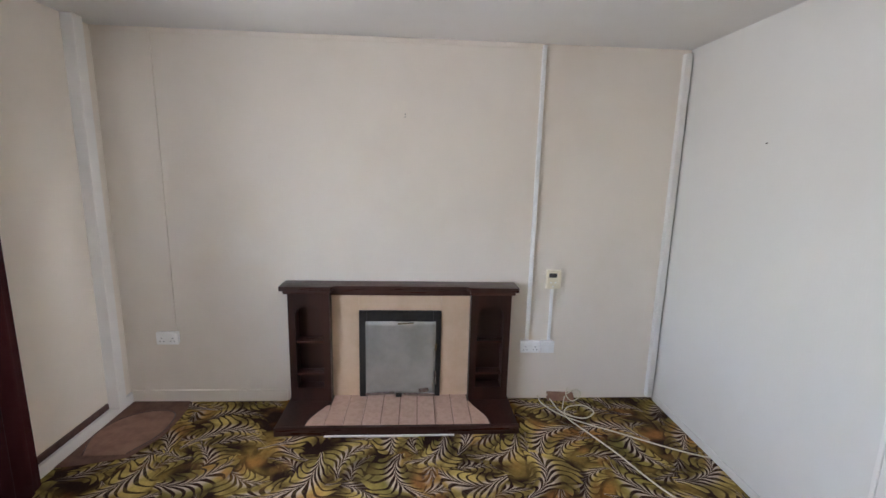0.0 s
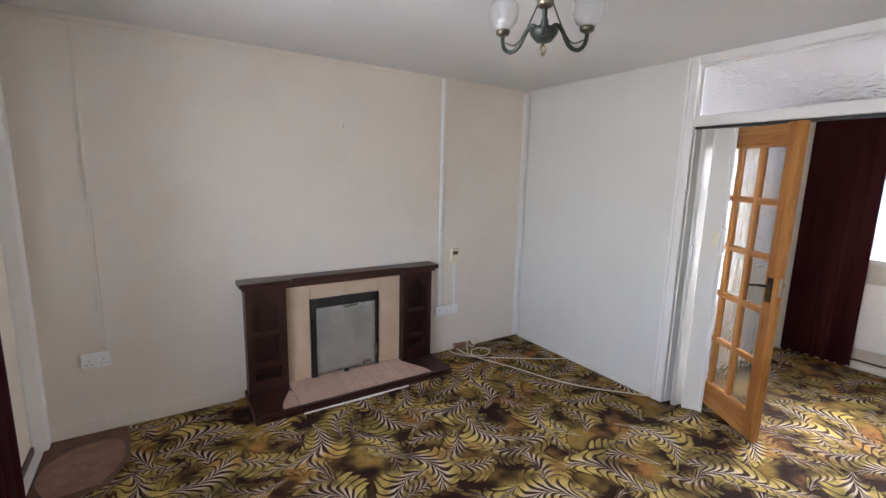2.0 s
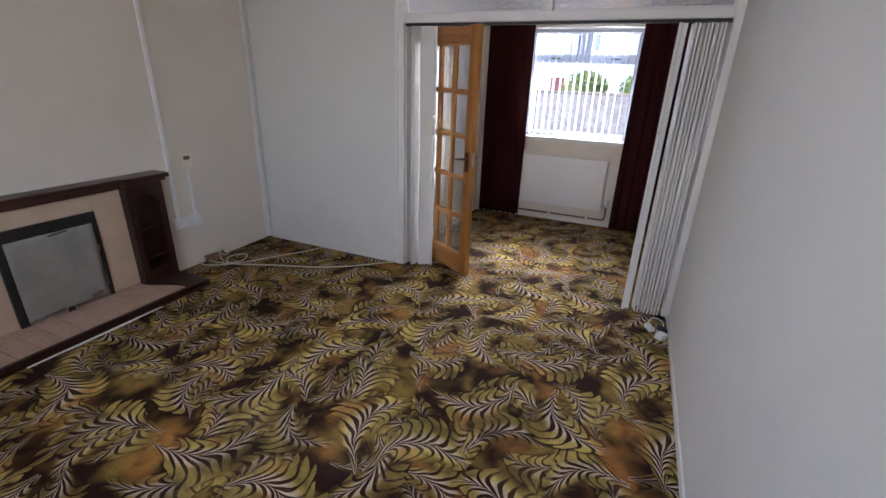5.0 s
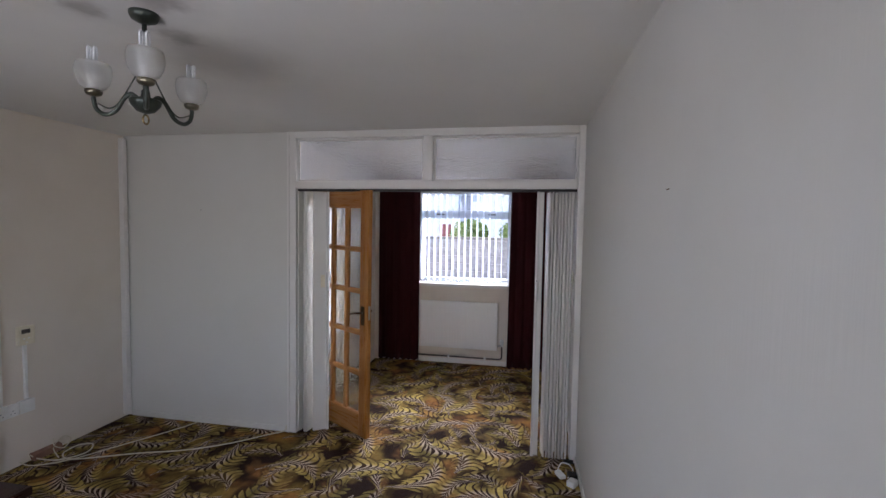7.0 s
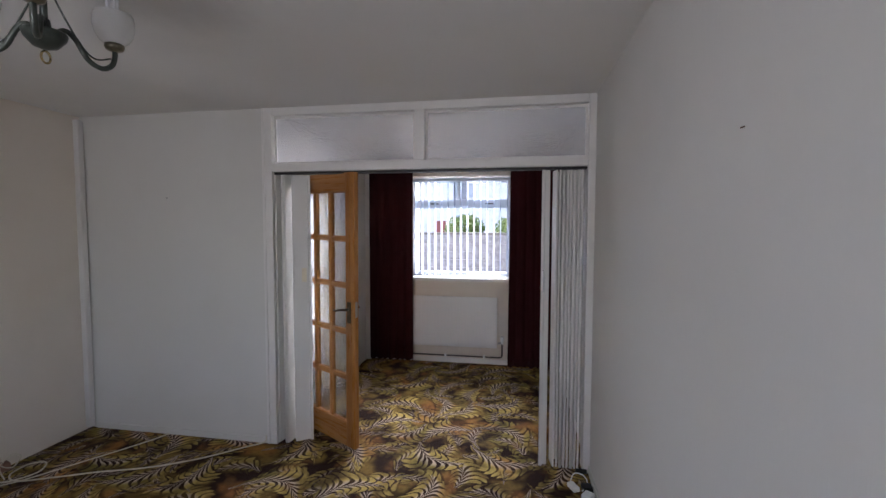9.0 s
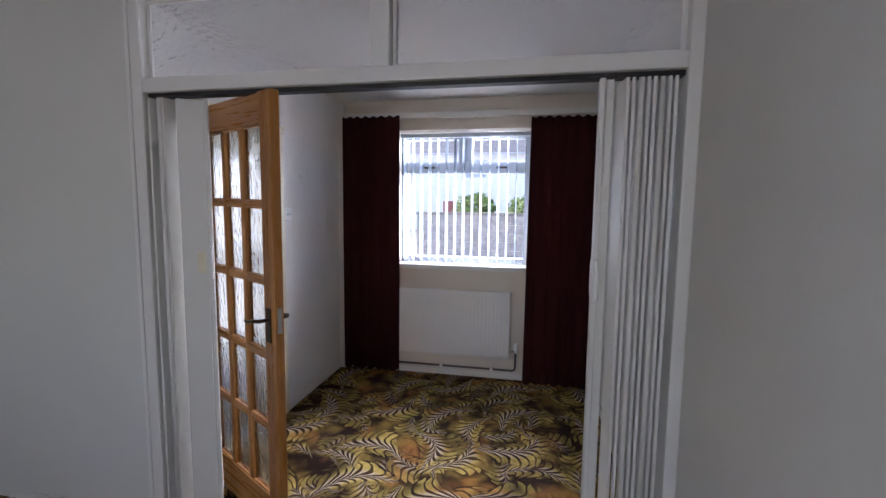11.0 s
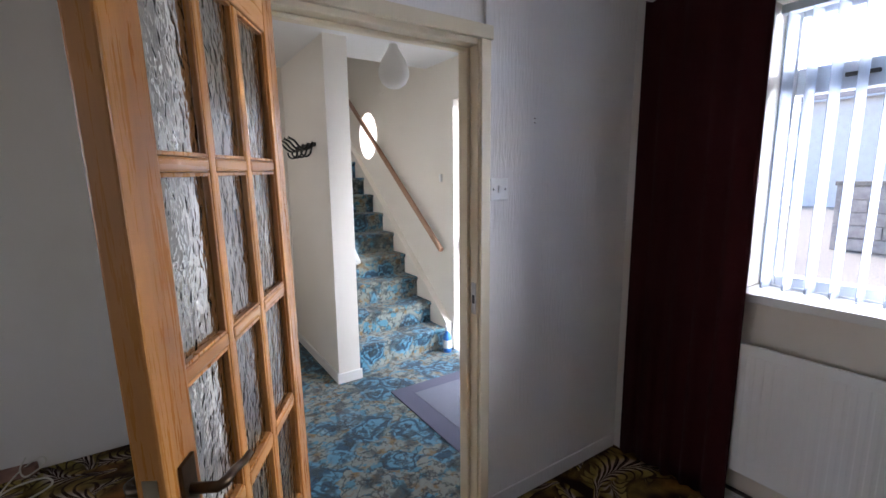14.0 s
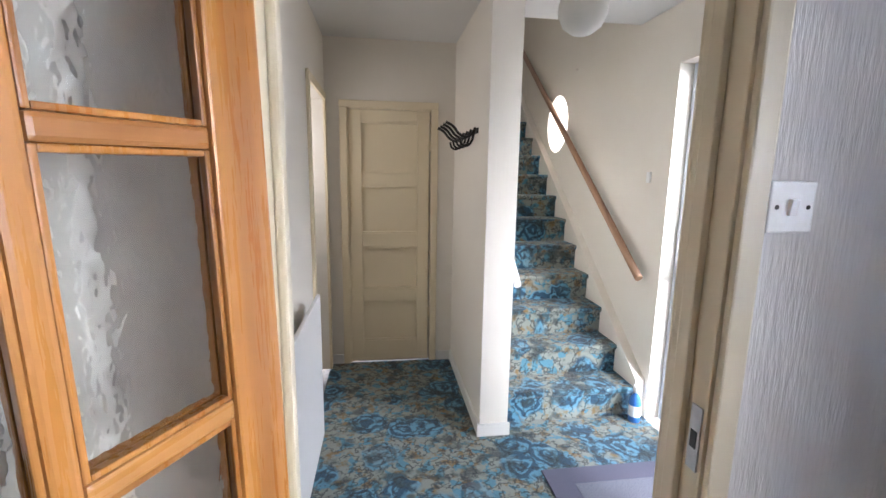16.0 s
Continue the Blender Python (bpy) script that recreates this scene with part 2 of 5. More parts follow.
def rose_carpet(name):
    """Blue roses with cream, gold and near-black scrolls."""
    n = Nodes(name)
    base = n.coords()
    wob = n.vec("MULTIPLY", n.vec("SUBTRACT", n.noise(base, 9.0, 2.0, 0.5, True), (0.5, 0.5, 0.5)), (0.10, 0.10, 0.10))
    p = n.vec("MULTIPLY", n.vec("ADD", base, wob), (4.7, 4.7, 4.7))
    cell = n.add("ShaderNodeTexVoronoi")
    n.plug(cell.inputs["Vector"], p)
    cell.inputs["Scale"].default_value = 1.0
    d = cell.outputs["Distance"]
    rnd = n.split(cell.outputs["Color"])
    petals = n.math("SINE", n.math("ADD", n.math("MULTIPLY", d, 26.0), n.math("MULTIPLY", n.noise(p, 2.4, 2.0), 16.0)))
    small = n.noise(base, 13.0, 3.0, 0.6)
    rose = n.mix(n.span(petals, -0.5, 0.8), (0.014, 0.058, 0.100), (0.085, 0.235, 0.33))
    rose = n.mix(n.span(n.noise(p, 1.6, 3.0), 0.58, 0.76), rose, (0.20, 0.33, 0.38))
    cream = n.mix(n.span(small, 0.50, 0.66), (0.22, 0.235, 0.20), (0.19, 0.118, 0.042))
    cream = n.mix(n.span(n.noise(n.vec("ADD", base, (3, 7, 1)), 16.0, 3.0), 0.52, 0.60), cream, (0.07, 0.20, 0.26))
    kind = n.span(rnd[0], 0.26, 0.34)
    tone = n.mix(n.math("MULTIPLY", n.span(d, 0.46, 0.60, 1.0, 0.0), kind), cream, rose)
    line = n.math("ABSOLUTE", n.math("SUBTRACT", n.noise(n.vec("ADD", base, (1, 2, 5)), 11.0, 3.0, 0.6), 0.5))
    shade = n.span(n.noise(n.vec("ADD", base, (4, 1, 8)), 7.5, 3.0, 0.6), 0.50, 0.64)
    tone = n.mix(n.math("MULTIPLY", shade, 0.8), tone, (0.022, 0.034, 0.032))
    tone = n.mix(n.math("MULTIPLY", n.span(line, 0.012, 0.034, 1.0, 0.0), 0.7), tone, (0.010, 0.014, 0.018))
    pile = n.noise(base, 420.0, 2.0)
    tone = n.mix(n.math("MULTIPLY", n.span(pile, 0.3, 0.7), 0.25), tone, n.mix(0.5, tone, (0.02, 0.03, 0.04)))
    n.bump(pile, 0.5, 0.004)
    return n.done(tone, 0.93, Sheen_Weight=0.12)


def cloth_material(name, colour, deep):
    n = Nodes(name)
    weave = n.noise(n.coords((500, 500, 60)), 1.0, 2.0)
    tone = n.mix(n.noise(n.coords((9, 9, 1.2)), 1.0, 3.0), colour, deep)
    n.bump(weave, 0.25, 0.003)
    return n.done(tone, 0.9, Specular_IOR_Level=0.15)


def obscure_glass(name, tint, scale, strength, rough, stretch=(1, 1, 0.45), clear=1.0):
    """Patterned glass: hammered relief over clear glass."""
    n = Nodes(name)
    v = n.coords(tuple(scale * s for s in stretch))
    warped = n.vec("ADD", v, n.vec("MULTIPLY", n.noise(v, 0.8, 2.0, 0.5, True), (1.6, 1.6, 1.6)))
    cell = n.add("ShaderNodeTexVoronoi", feature="SMOOTH_F1")
    n.plug(cell.inputs["Vector"], warped)
    cell.inputs["Scale"].default_value = 1.0
    cell.inputs["Smoothness"].default_value = 0.6
    h = n.math("ADD", cell.outputs["Distance"], n.math("MULTIPLY", n.noise(v, 1.1, 2.0), 0.8))
    n.bump(h, strength, 0.02)
    return n.done(tint, rough, Transmission_Weight=clear, IOR=1.35)


def plain_material(name, colour, other, rough, metal=0.0, scale=20.0, bump=0.1):
    n = Nodes(name)
    f = n.noise(n.coords(), scale, 4.0, 0.6)
    n.bump(f, bump, 0.003)
    return n.done(n.mix(n.span(f, 0.35, 0.7), colour, other), rough, metal)


M_CREAM = paper_material("cream_wallpaper", (0.76, 0.69, 0.595), (0.64, 0.56, 0.455), 0.10, 3.0)
M_WHITE_PAPER = paper_material("pale_wallpaper", (0.69, 0.675, 0.625), (0.62, 0.60, 0.545), 0.12, 4.0)
M_SIDE_PAPER = paper_material("side_wallpaper", (0.66, 0.645, 0.61), (0.58, 0.57, 0.53), 0.10, 4.0)
M_FIBRE = paper_material("fibre_wallpaper", (0.81, 0.78, 0.745), (0.73, 0.70, 0.665), 0.65, 12.0)
M_HALL = paper_material("hall_wallpaper", (0.80, 0.745, 0.655), (0.75, 0.69, 0.59), 0.10, 4.0)


def sooty_ceiling(name, marks):
    """Old ceiling paint with soot marks above the lamps: (x, y, radius, strength)."""
    n = Nodes(name)
    p = n.coords()
    tone = n.mix(n.math("MULTIPLY", n.span(n.noise(p, 0.9, 4.0, 0.55), 0.42, 0.7), 0.5), (0.76, 0.745, 0.715), (0.68, 0.66, 0.62))
    ragged = n.vec("ADD", p, n.vec("MULTIPLY", n.vec("SUBTRACT", n.noise(p, 7.0, 3.0, 0.6, True), (0.5, 0.5, 0.5)), (0.16, 0.16, 0)))
    for x, y, radius, strength in marks:
        d = n.vec("LENGTH", n.vec("MULTIPLY", n.vec("SUBTRACT", ragged, (x, y, 2.42)), (1, 1, 0)))
        tone = n.mix(n.span(d, radius * 0.15, radius, strength, 0.0), tone, (0.24, 0.215, 0.19))
    n.bump(n.noise(n.coords((90, 90, 60)), 1.0, 3.0, 0.6), 0.10, 0.006)
    return n.done(tone, 0.75)


M_CEILING = sooty_ceiling("ceiling_paint", SOOT)
M_GLOSS = paint_material("white_gloss", (0.78, 0.76, 0.72), (0.68, 0.64, 0.57), 0.34)
M_IVORY = paint_material("ivory_gloss", (0.70, 0.62, 0.46), (0.62, 0.53, 0.37), 0.38)
M_CREAMDOOR = paint_material("cream_door_paint", (0.76, 0.65, 0.45), (0.70, 0.58, 0.38), 0.42)
M_VINYL = paint_material("folding_vinyl", (0.74, 0.72, 0.67), (0.66, 0.63, 0.57), 0.42, 0.04)
M_UPVC = paint_material("window_plastic", (0.60, 0.64, 0.70), (0.54, 0.58, 0.64), 0.28, 0.02)
M_RADIATOR = paint_material("radiator_enamel", (0.80, 0.79, 0.77), (0.73, 0.71, 0.67), 0.35, 0.03)
M_PLASTIC = plain_material("white_plastic", (0.86, 0.855, 0.83), (0.80, 0.79, 0.75), 0.35)
M_AGED = plain_material("aged_plastic", (0.80, 0.73, 0.56), (0.72, 0.64, 0.47), 0.4)
M_MAHOGANY = wood_material("dark_mahogany", (0.046, 0.014, 0.009), (0.018, 0.006, 0.0045), 0.36, 2, 22.0)
M_MAHOGANY_X = wood_material("dark_mahogany_along", (0.068, 0.022, 0.014), (0.026, 0.009, 0.007), 0.30, 0, 22.0)
M_PINE = wood_material("varnished_pine", (0.48, 0.215, 0.052), (0.29, 0.108, 0.024), 0.28, 2, 34.0, True)
M_PINE_X = wood_material("varnished_pine_along", (0.48, 0.215, 0.052), (0.29, 0.108, 0.024), 0.28, 1, 20.0)
M_RAIL = wood_material("handrail_wood", (0.44, 0.27, 0.16), (0.32, 0.17, 0.09), 0.4, 1, 24.0)
M_CURTAIN = cloth_material("maroon_curtain", (0.048, 0.0085, 0.0095), (0.024, 0.0045, 0.0055))
M_LEAF = leaf_carpet("leaf_carpet")
M_ROSE = rose_carpet("rose_carpet")
M_GLASS = obscure_glass("hammered_glass", (0.80, 0.81, 0.79), 40.0, 0.18, 0.06, (1, 1, 0.7))
M_TRANSOM = obscure_glass("transom_glass", (0.97, 0.97, 0.98), 62.0, 0.35, 0.22, (1, 0.45, 1), 0.82)
M_FROST = obscure_glass("frosted_glass", (0.95, 0.97, 0.98), 60.0, 0.5, 0.35, (1, 1, 1))
M_CLEAR = Nodes("clear_glass").done((0.98, 0.99, 0.99), 0.0, Transmission_Weight=1.0, IOR=1.02)
M_TILE = plain_material("hearth_tile", (0.58, 0.40, 0.31), (0.50, 0.33, 0.25), 0.42, 0.0, 30.0, 0.08)
M_GROUT = plain_material("tile_joint", (0.20, 0.12, 0.09), (0.14, 0.08, 0.06), 0.9)
M_PEACH = plain_material("peach_surround", (0.66, 0.49, 0.34), (0.60, 0.43, 0.28), 0.45, 0.0, 6.0, 0.05)
M_BLACK = plain_material("black_iron", (0.012, 0.011, 0.011), (0.022, 0.02, 0.019), 0.5)
M_FOIL = plain_material("foil_board", (0.46, 0.455, 0.42), (0.36, 0.355, 0.32), 0.40, 0.5, 5.0, 0.25)
M_TAPE = plain_material("silver_tape", (0.55, 0.55, 0.55), (0.35, 0.35, 0.35), 0.25, 0.9, 40.0, 0.8)
M_BRONZE = plain_material("aged_bronze", (0.12, 0.075, 0.04), (0.06, 0.04, 0.025), 0.35, 0.85)
M_VERDIGRIS = plain_material("grey_green_metal", (0.075, 0.085, 0.07), (0.04, 0.05, 0.042), 0.38, 0.5)
M_BRASS = plain_material("polished_brass", (0.55, 0.42, 0.20), (0.40, 0.29, 0.12), 0.25, 1.0)
M_CUP = plain_material("tarnished_cup", (0.34, 0.30, 0.22), (0.16, 0.14, 0.10), 0.28, 0.9)
M_STEEL = plain_material("bright_steel", (0.55, 0.54, 0.52), (0.42, 0.41, 0.40), 0.3, 1.0)
M_PIPE = plain_material("dull_copper_pipe", (0.16, 0.13, 0.12), (0.09, 0.075, 0.07), 0.45, 0.6)
M_SHADE = Nodes("opal_shade").done((0.82, 0.80, 0.74), 0.35, Transmission_Weight=0.35)
M_TULIP = Nodes("frosted_tulip").done((0.93, 0.93, 0.92), 0.55, Transmission_Weight=0.93, IOR=1.12)
M_TUBE = plain_material("lamp_tube", (0.86, 0.87, 0.88), (0.80, 0.81, 0.82), 0.25)
M_CABLE = plain_material("cream_cable", (0.66, 0.60, 0.47), (0.56, 0.50, 0.38), 0.5)
M_UNDERLAY = plain_material("brown_underlay", (0.30, 0.165, 0.115), (0.22, 0.115, 0.08), 0.9, 0.0, 12.0, 0.3)
M_BACKING = plain_material("brown_backing", (0.17, 0.088, 0.06), (0.11, 0.056, 0.04), 0.9, 0.0, 12.0, 0.3)
M_BROWN = plain_material("brown_pipe_paint", (0.11, 0.055, 0.042), (0.07, 0.035, 0.028), 0.5)
M_MAT = plain_material("lilac_mat", (0.12, 0.12, 0.165), (0.09, 0.09, 0.13), 0.95, 0.0, 300.0, 0.6)
M_MATPALE = plain_material("pale_mat_weave", (0.20, 0.205, 0.24), (0.12, 0.125, 0.165), 0.95, 0.0, 160.0, 0.8)


def translucent_fabric(name, colour, through_colour, share):
    """Thin woven cloth that lets part of the light through, scattered."""
    n = Nodes(name)
    weave = n.noise(n.coords((300, 300, 300)), 1.0, 2.0)
    back = n.add("ShaderNodeBsdfTranslucent")
    n.plug(back.inputs["Color"], (*through_colour, 1.0))
    both = n.add("ShaderNodeMixShader")
    n.plug(both.inputs[0], share)
    n.tree.links.new(n.bsdf.outputs[0], both.inputs[1])
    n.tree.links.new(back.outputs[0], both.inputs[2])
    n.tree.links.new(both.outputs[0], n.tree.nodes["Material Output"].inputs["Surface"])
    n.bump(weave, 0.2, 0.002)
    return n.done(colour, 0.85)


M_BLIND = translucent_fabric("blind_fabric", (0.38, 0.43, 0.50), (0.36, 0.41, 0.49), 0.5)
M_BLUE = plain_material("blue_plastic", (0.05, 0.22, 0.62), (0.04, 0.17, 0.5), 0.3)
M_DARK = plain_material("dark_grey", (0.05, 0.045, 0.04), (0.09, 0.08, 0.07), 0.8)
M_RUST = plain_material("rusty_steel", (0.20, 0.14, 0.10), (0.14, 0.09, 0.06), 0.7)
M_STONE = plain_material("garden_stone", (0.44, 0.41, 0.39), (0.30, 0.28, 0.27), 0.9, 0.0, 5.0, 0.6)
M_RENDER = plain_material("white_render", (0.88, 0.87, 0.85), (0.82, 0.80, 0.77), 0.9, 0.0, 3.0, 0.3)
M_ROOF = plain_material("grey_roof", (0.12, 0.12, 0.13), (0.08, 0.08, 0.09), 0.8, 0.0, 3.0, 0.4)
M_PANE = plain_material("far_window_pane", (0.42, 0.46, 0.50), (0.50, 0.54, 0.58), 0.2)
M_REDDOOR = plain_material("red_paint", (0.34, 0.10, 0.08), (0.28, 0.08, 0.07), 0.4)
M_BUSH = plain_material("bush_leaf", (0.095, 0.155, 0.025), (0.14, 0.20, 0.04), 0.6, 0.0, 9.0)
M_GRAVEL = plain_material("pale_gravel", (0.32, 0.29, 0.25), (0.22, 0.20, 0.17), 0.95, 0.0, 24.0, 0.8)
M_BLUECAR = plain_material("blue_car_paint", (0.02, 0.10, 0.42), (0.018, 0.08, 0.34), 0.2)


# ---- mesh helpers ----
def box(bm, a, b, bevel=0.0, m=None):
    """A box between two corners, its edges rounded if asked."""
    lo, hi = [min(p, q) for p, q in zip(a, b)], [max(p, q) for p, q in zip(a, b)]
    vs = [bm.verts.new((x, y, z)) for x in (lo[0], hi[0]) for y in (lo[1], hi[1]) for z in (lo[2], hi[2])]
    faces = [bm.faces.new([vs[i] for i in q]) for q in ((0, 1, 3, 2), (4, 6, 7, 5), (0, 4, 5, 1), (2, 3, 7, 6), (0, 2, 6, 4), (1, 5, 7, 3))]
    if bevel:
        edges = list({e for f in faces for e in f.edges})
        made = bmesh.ops.bevel(bm, geom=edges, offset=bevel, segments=2, affect="EDGES", profile=0.6)
        vs = list({v for f in made["faces"] for v in f.verts} | {v for v in vs if v.is_valid})
    if m is not None:
        bmesh.ops.transform(bm, matrix=m, verts=vs)
    return bm


def boxes(*pairs, bevel=0.0):
    bm = bmesh.new()
    for a, b in pairs:
        box(bm, a, b, bevel)
    return bm


def sweep(bm, points, radius, sides=8, closed=False):
    """A round tube along points; radius is one number or one a point."""
    pts = [Vector(p) for p in points]
    rads = radius if isinstance(radius, (list, tuple)) else [radius] * len(pts)
    rings, side = [], None
    for i, p in enumerate(pts):
        ahead = pts[min(i + 1, len(pts) - 1)] - pts[max(i - 1, 0)]
        ahead.normalize()
        if side is None:
            side = ahead.cross(Vector((0, 0, 1))) if abs(ahead.z) < 0.95 else Vector((1, 0, 0))
        side = (side - ahead * side.dot(ahead)).normalized()
        up = side.cross(ahead)
        rings.append([bm.verts.new(p + (side * math.cos(a) + up * math.sin(a)) * rads[i]) for a in [2 * math.pi * k / sides for k in range(sides)]])
    for r0, r1 in zip(rings, rings[1:]):
        for k in range(sides):
            f = bm.faces.new((r0[k], r0[(k + 1) % sides], r1[(k + 1) % sides], r1[k]))
            f.smooth = True
    if not closed:
        bm.faces.new(list(reversed(rings[0])))
        bm.faces.new(rings[-1])
    return bm


def lathe(bm, profile, centre=(0, 0, 0), sides=20, thick=0.0):
    """Turn a profile of (radius, height) round the upright axis at centre."""
    if thick:
        profile = list(profile) + [(max(r - thick, 0.001), z) for r, z in reversed(profile)]
    rings = [[bm.verts.new((centre[0] + r * math.cos(a), centre[1] + r * math.sin(a), centre[2] + z)) for a in [2 * math.pi * k / sides for k in range(sides)]] for r, z in profile]
    for r0, r1 in zip(rings, rings[1:]):
        for k in range(sides):
            f = bm.faces.new((r0[k], r0[(k + 1) % sides], r1[(k + 1) % sides], r1[k]))
            f.smooth = True
    if not thick:
        bm.faces.new(list(reversed(rings[0])))
        bm.faces.new(rings[-1])
    return bm


def prism(bm, outline, lo, hi, axis=2):
    """An outline of (a, b) pairs pushed along an axis from lo to hi."""
    def spot(a, b, c):
        return {2: (a, b, c), 1: (a, c, b), 0: (c, a, b)}[axis]
    under = [bm.verts.new(spot(a, b, lo)) for a, b in outline]
    over = [bm.verts.new(spot(a, b, hi)) for a, b in outline]
    k = len(outline)
    bm.faces.new(list(reversed(under)))
    bm.faces.new(over)
    for i in range(k):
        bm.faces.new((under[i], under[(i + 1) % k], over[(i + 1) % k], over[i]))
    return bm


def finish(name, bm, material):
    bmesh.ops.recalc_face_normals(bm, faces=bm.faces)
    data = bpy.data.meshes.new(name)
    bm.to_mesh(data)
    bm.free()
    data.materials.append(material)
    return new(name, data)


def part(name, bm, material, parent, label=""):
    """Links a bmesh as one mesh object under a thing or under a part."""
    ob = finish(name, bm, material)
    ob.parent = parent
    ob.matrix_parent_inverse = parent.matrix_world.inverted() if parent.matrix_world != Matrix.Identity(4) else Matrix.Identity(4)
    return tagged(ob, label)


def thing(name, label, category, group="", at=(0, 0, 0)):
    """An empty at a thing's base, which parents its parts. Its parts are built around the origin and moved with it."""
    ob = new(name)
    ob.empty_display_size = 0.1
    return tagged(ob, label, category, group)


def single(name, bm, material, label, category, group=""):
    return tagged(finish(name, bm, material), label, category, group)


def structure(name, bm, material, label="", category=""):
    return tagged(finish(name, bm, material), label, category, kind="structure")


H = 2.42            # ceiling
WEST, SOUTH, EAST = -3.70, -3.79, 2.115
OUT = 2.40          # outer face of the front wall
HALL_Y = 1.12       # end wall of the hall
SIDE = -1.545       # dining face of the wall towards the hall

# ---- floors and ceilings ----
structure("floor", boxes(((WEST, SOUTH, -0.12), (0.1, 0.0, 0)), ((0.1, SOUTH, -0.12), (EAST, -1.48, 0))), M_LEAF,
          "patterned carpet of olive and gold curling leaves on brown", "carpet")
structure("floor_hall", boxes(((0.1, -1.48, -0.12), (EAST, 0.17, 0)), ((0.1, 0.17, -0.12), (1.046, HALL_Y, 0))), M_ROSE,
          "blue rose patterned carpet with cream and gold", "carpet")
structure("ceiling", boxes(((WEST, SOUTH, H), (0.1, 0, H + 0.2)), ((0.1, SOUTH, H), (EAST, -1.5, H + 0.2))), M_CEILING,
          "plain off-white painted ceiling", "ceiling")
structure("ceiling_hall", boxes(((0.1, -1.5, H), (EAST, 0.52, H + 0.2)), ((0.1, 0.52, H), (1.21, HALL_Y + 0.1, H + 0.2))), M_CEILING,
          "plain off-white painted hall ceiling ending at the stairwell", "ceiling")
structure("ceiling_landing", boxes(((1.0, 0.3, 4.9), (OUT, 4.4, 5.0))), M_CEILING, "plain white ceiling above the stairwell", "ceiling")


# ---- walls ----
def wall_with_holes(name, axis, c0, c1, lo, hi, top, holes, material, label, bottom=0.0):
    """A wall across axis (0: x, 1: y) between faces c0 and c1, from lo to hi, with oblong holes (a, b, z0, z1) in order."""
    bm = bmesh.new()

    def put(a, b, z0, z1):
        if b - a > 1e-4 and z1 - z0 > 1e-4:
            if axis == 0:
                box(bm, (c0, a, z0), (c1, b, z1))
            else:
                box(bm, (a, c0, z0), (b, c1, z1))
    edge = lo
    for a, b, z0, z1 in sorted(holes):
        put(edge, a, bottom, top)
        put(a, b, bottom, z0)
        put(a, b, z1, top)
        edge = b
    put(edge, hi, bottom, top)
    return structure(name, bm, material, label, "wall")


wall_with_holes("wall_north", 1, 0.0, 0.22, WEST - 0.25, 0.0, H, [], M_CREAM, "cream papered chimney wall with faint stains")
wall_with_holes("wall_west", 0, WEST - 0.25, WEST, SOUTH - 0.2, 0.0, H, [(-3.15, -1.02, 0.95, 2.15)], M_CREAM, "cream papered rear wall with a wide window")
wall_with_holes("wall_south", 1, SOUTH - 0.2, SOUTH, WEST, OUT, H, [], M_SIDE_PAPER, "plain off-white papered side wall")
wall_with_holes("wall_partition", 0, 0.0, 0.1, -1.56, 0.0, H, [], M_WHITE_PAPER, "off-white papered partition wall")
wall_with_holes("wall_dining_side", 1, SIDE, -1.43, 0.1, EAST, H, [(0.325, 1.10, 0.0, 1.99)], M_FIBRE, "fibre-textured off-white wall with a doorway")
wall_with_holes("wall_hall_west", 0, 0.0, 0.1, 0.0, HALL_Y, H, [(0.38, 1.02, 0.0, 1.98)], M_HALL, "cream hall wall with a side doorway")
structure("wall_hall_lining", boxes(((0.1, -1.43, 0), (0.112, 0.0, H))), M_HALL, "cream papered hall side of the partition", "wall")
wall_with_holes("wall_hall_end", 1, HALL_Y, HALL_Y + 0.1, 0.0, 1.046, H, [(0.25, 0.87, 0.0, 1.95)], M_HALL, "cream end wall of the hall")
structure("wall_kitchen_side", boxes(((-0.45, 0.22, 0), (-0.35, 1.3, H)), ((-0.45, 1.2, 0), (0.0, 1.3, H)), ((-0.45, 0.22, H), (0.0, 1.3, H + 0.1)), ((-0.45, 0.22, -0.1), (0.0, 1.3, -0.005)), ((-0.35, 0.22, 0), (0.0, 0.235, H))), M_HALL, "plain cream wall beyond the side doorway", "wall")
# Unseen wall added so no skylight leaks round the end door.
structure("wall_end_blocker", boxes(((-0.1, HALL_Y + 0.25, -0.1), (1.046, HALL_Y + 0.3, H + 0.2)), ((-0.1, HALL_Y + 0.1, -0.1), (0.0, HALL_Y + 0.25, H + 0.2))), M_HALL, "unseen plain wall added behind the hall door to keep daylight out", "wall")
structure("wall_spine", boxes(((1.046, 0.04, 0), (1.21, 4.2, 4.9))), M_HALL, "cream papered wall between the hall and the stairs", "wall")
structure("wall_stair_end", boxes(((1.21, 4.2, 0), (OUT, 4.4, 4.9))), M_HALL, "plain cream wall at the top of the stairs", "wall")
structure("wall_landing_front", boxes(((1.21, 0.30, H + 0.2), (EAST, 0.40, 4.9))), M_HALL, "plain cream wall above the hall ceiling", "wall")

# front wall: window, front door, and an oval hole beside the stairs
OVAL = (1.79, 1.955, 0.235, 0.255)   # centre y, centre z, half width, half height
y0, y1, z0, z1 = 1.40, 2.20, 1.55, 2.36
wall_with_holes("wall_east", 0, EAST, OUT, SOUTH - 0.2, 4.4, 4.9,
                [(-3.25, -2.07, 0.985, 2.16), (-1.36, 0.10, 0.0, 2.10), (y0, y1, z0, z1)], M_HALL, "cream papered front wall with window, front door and oval light")
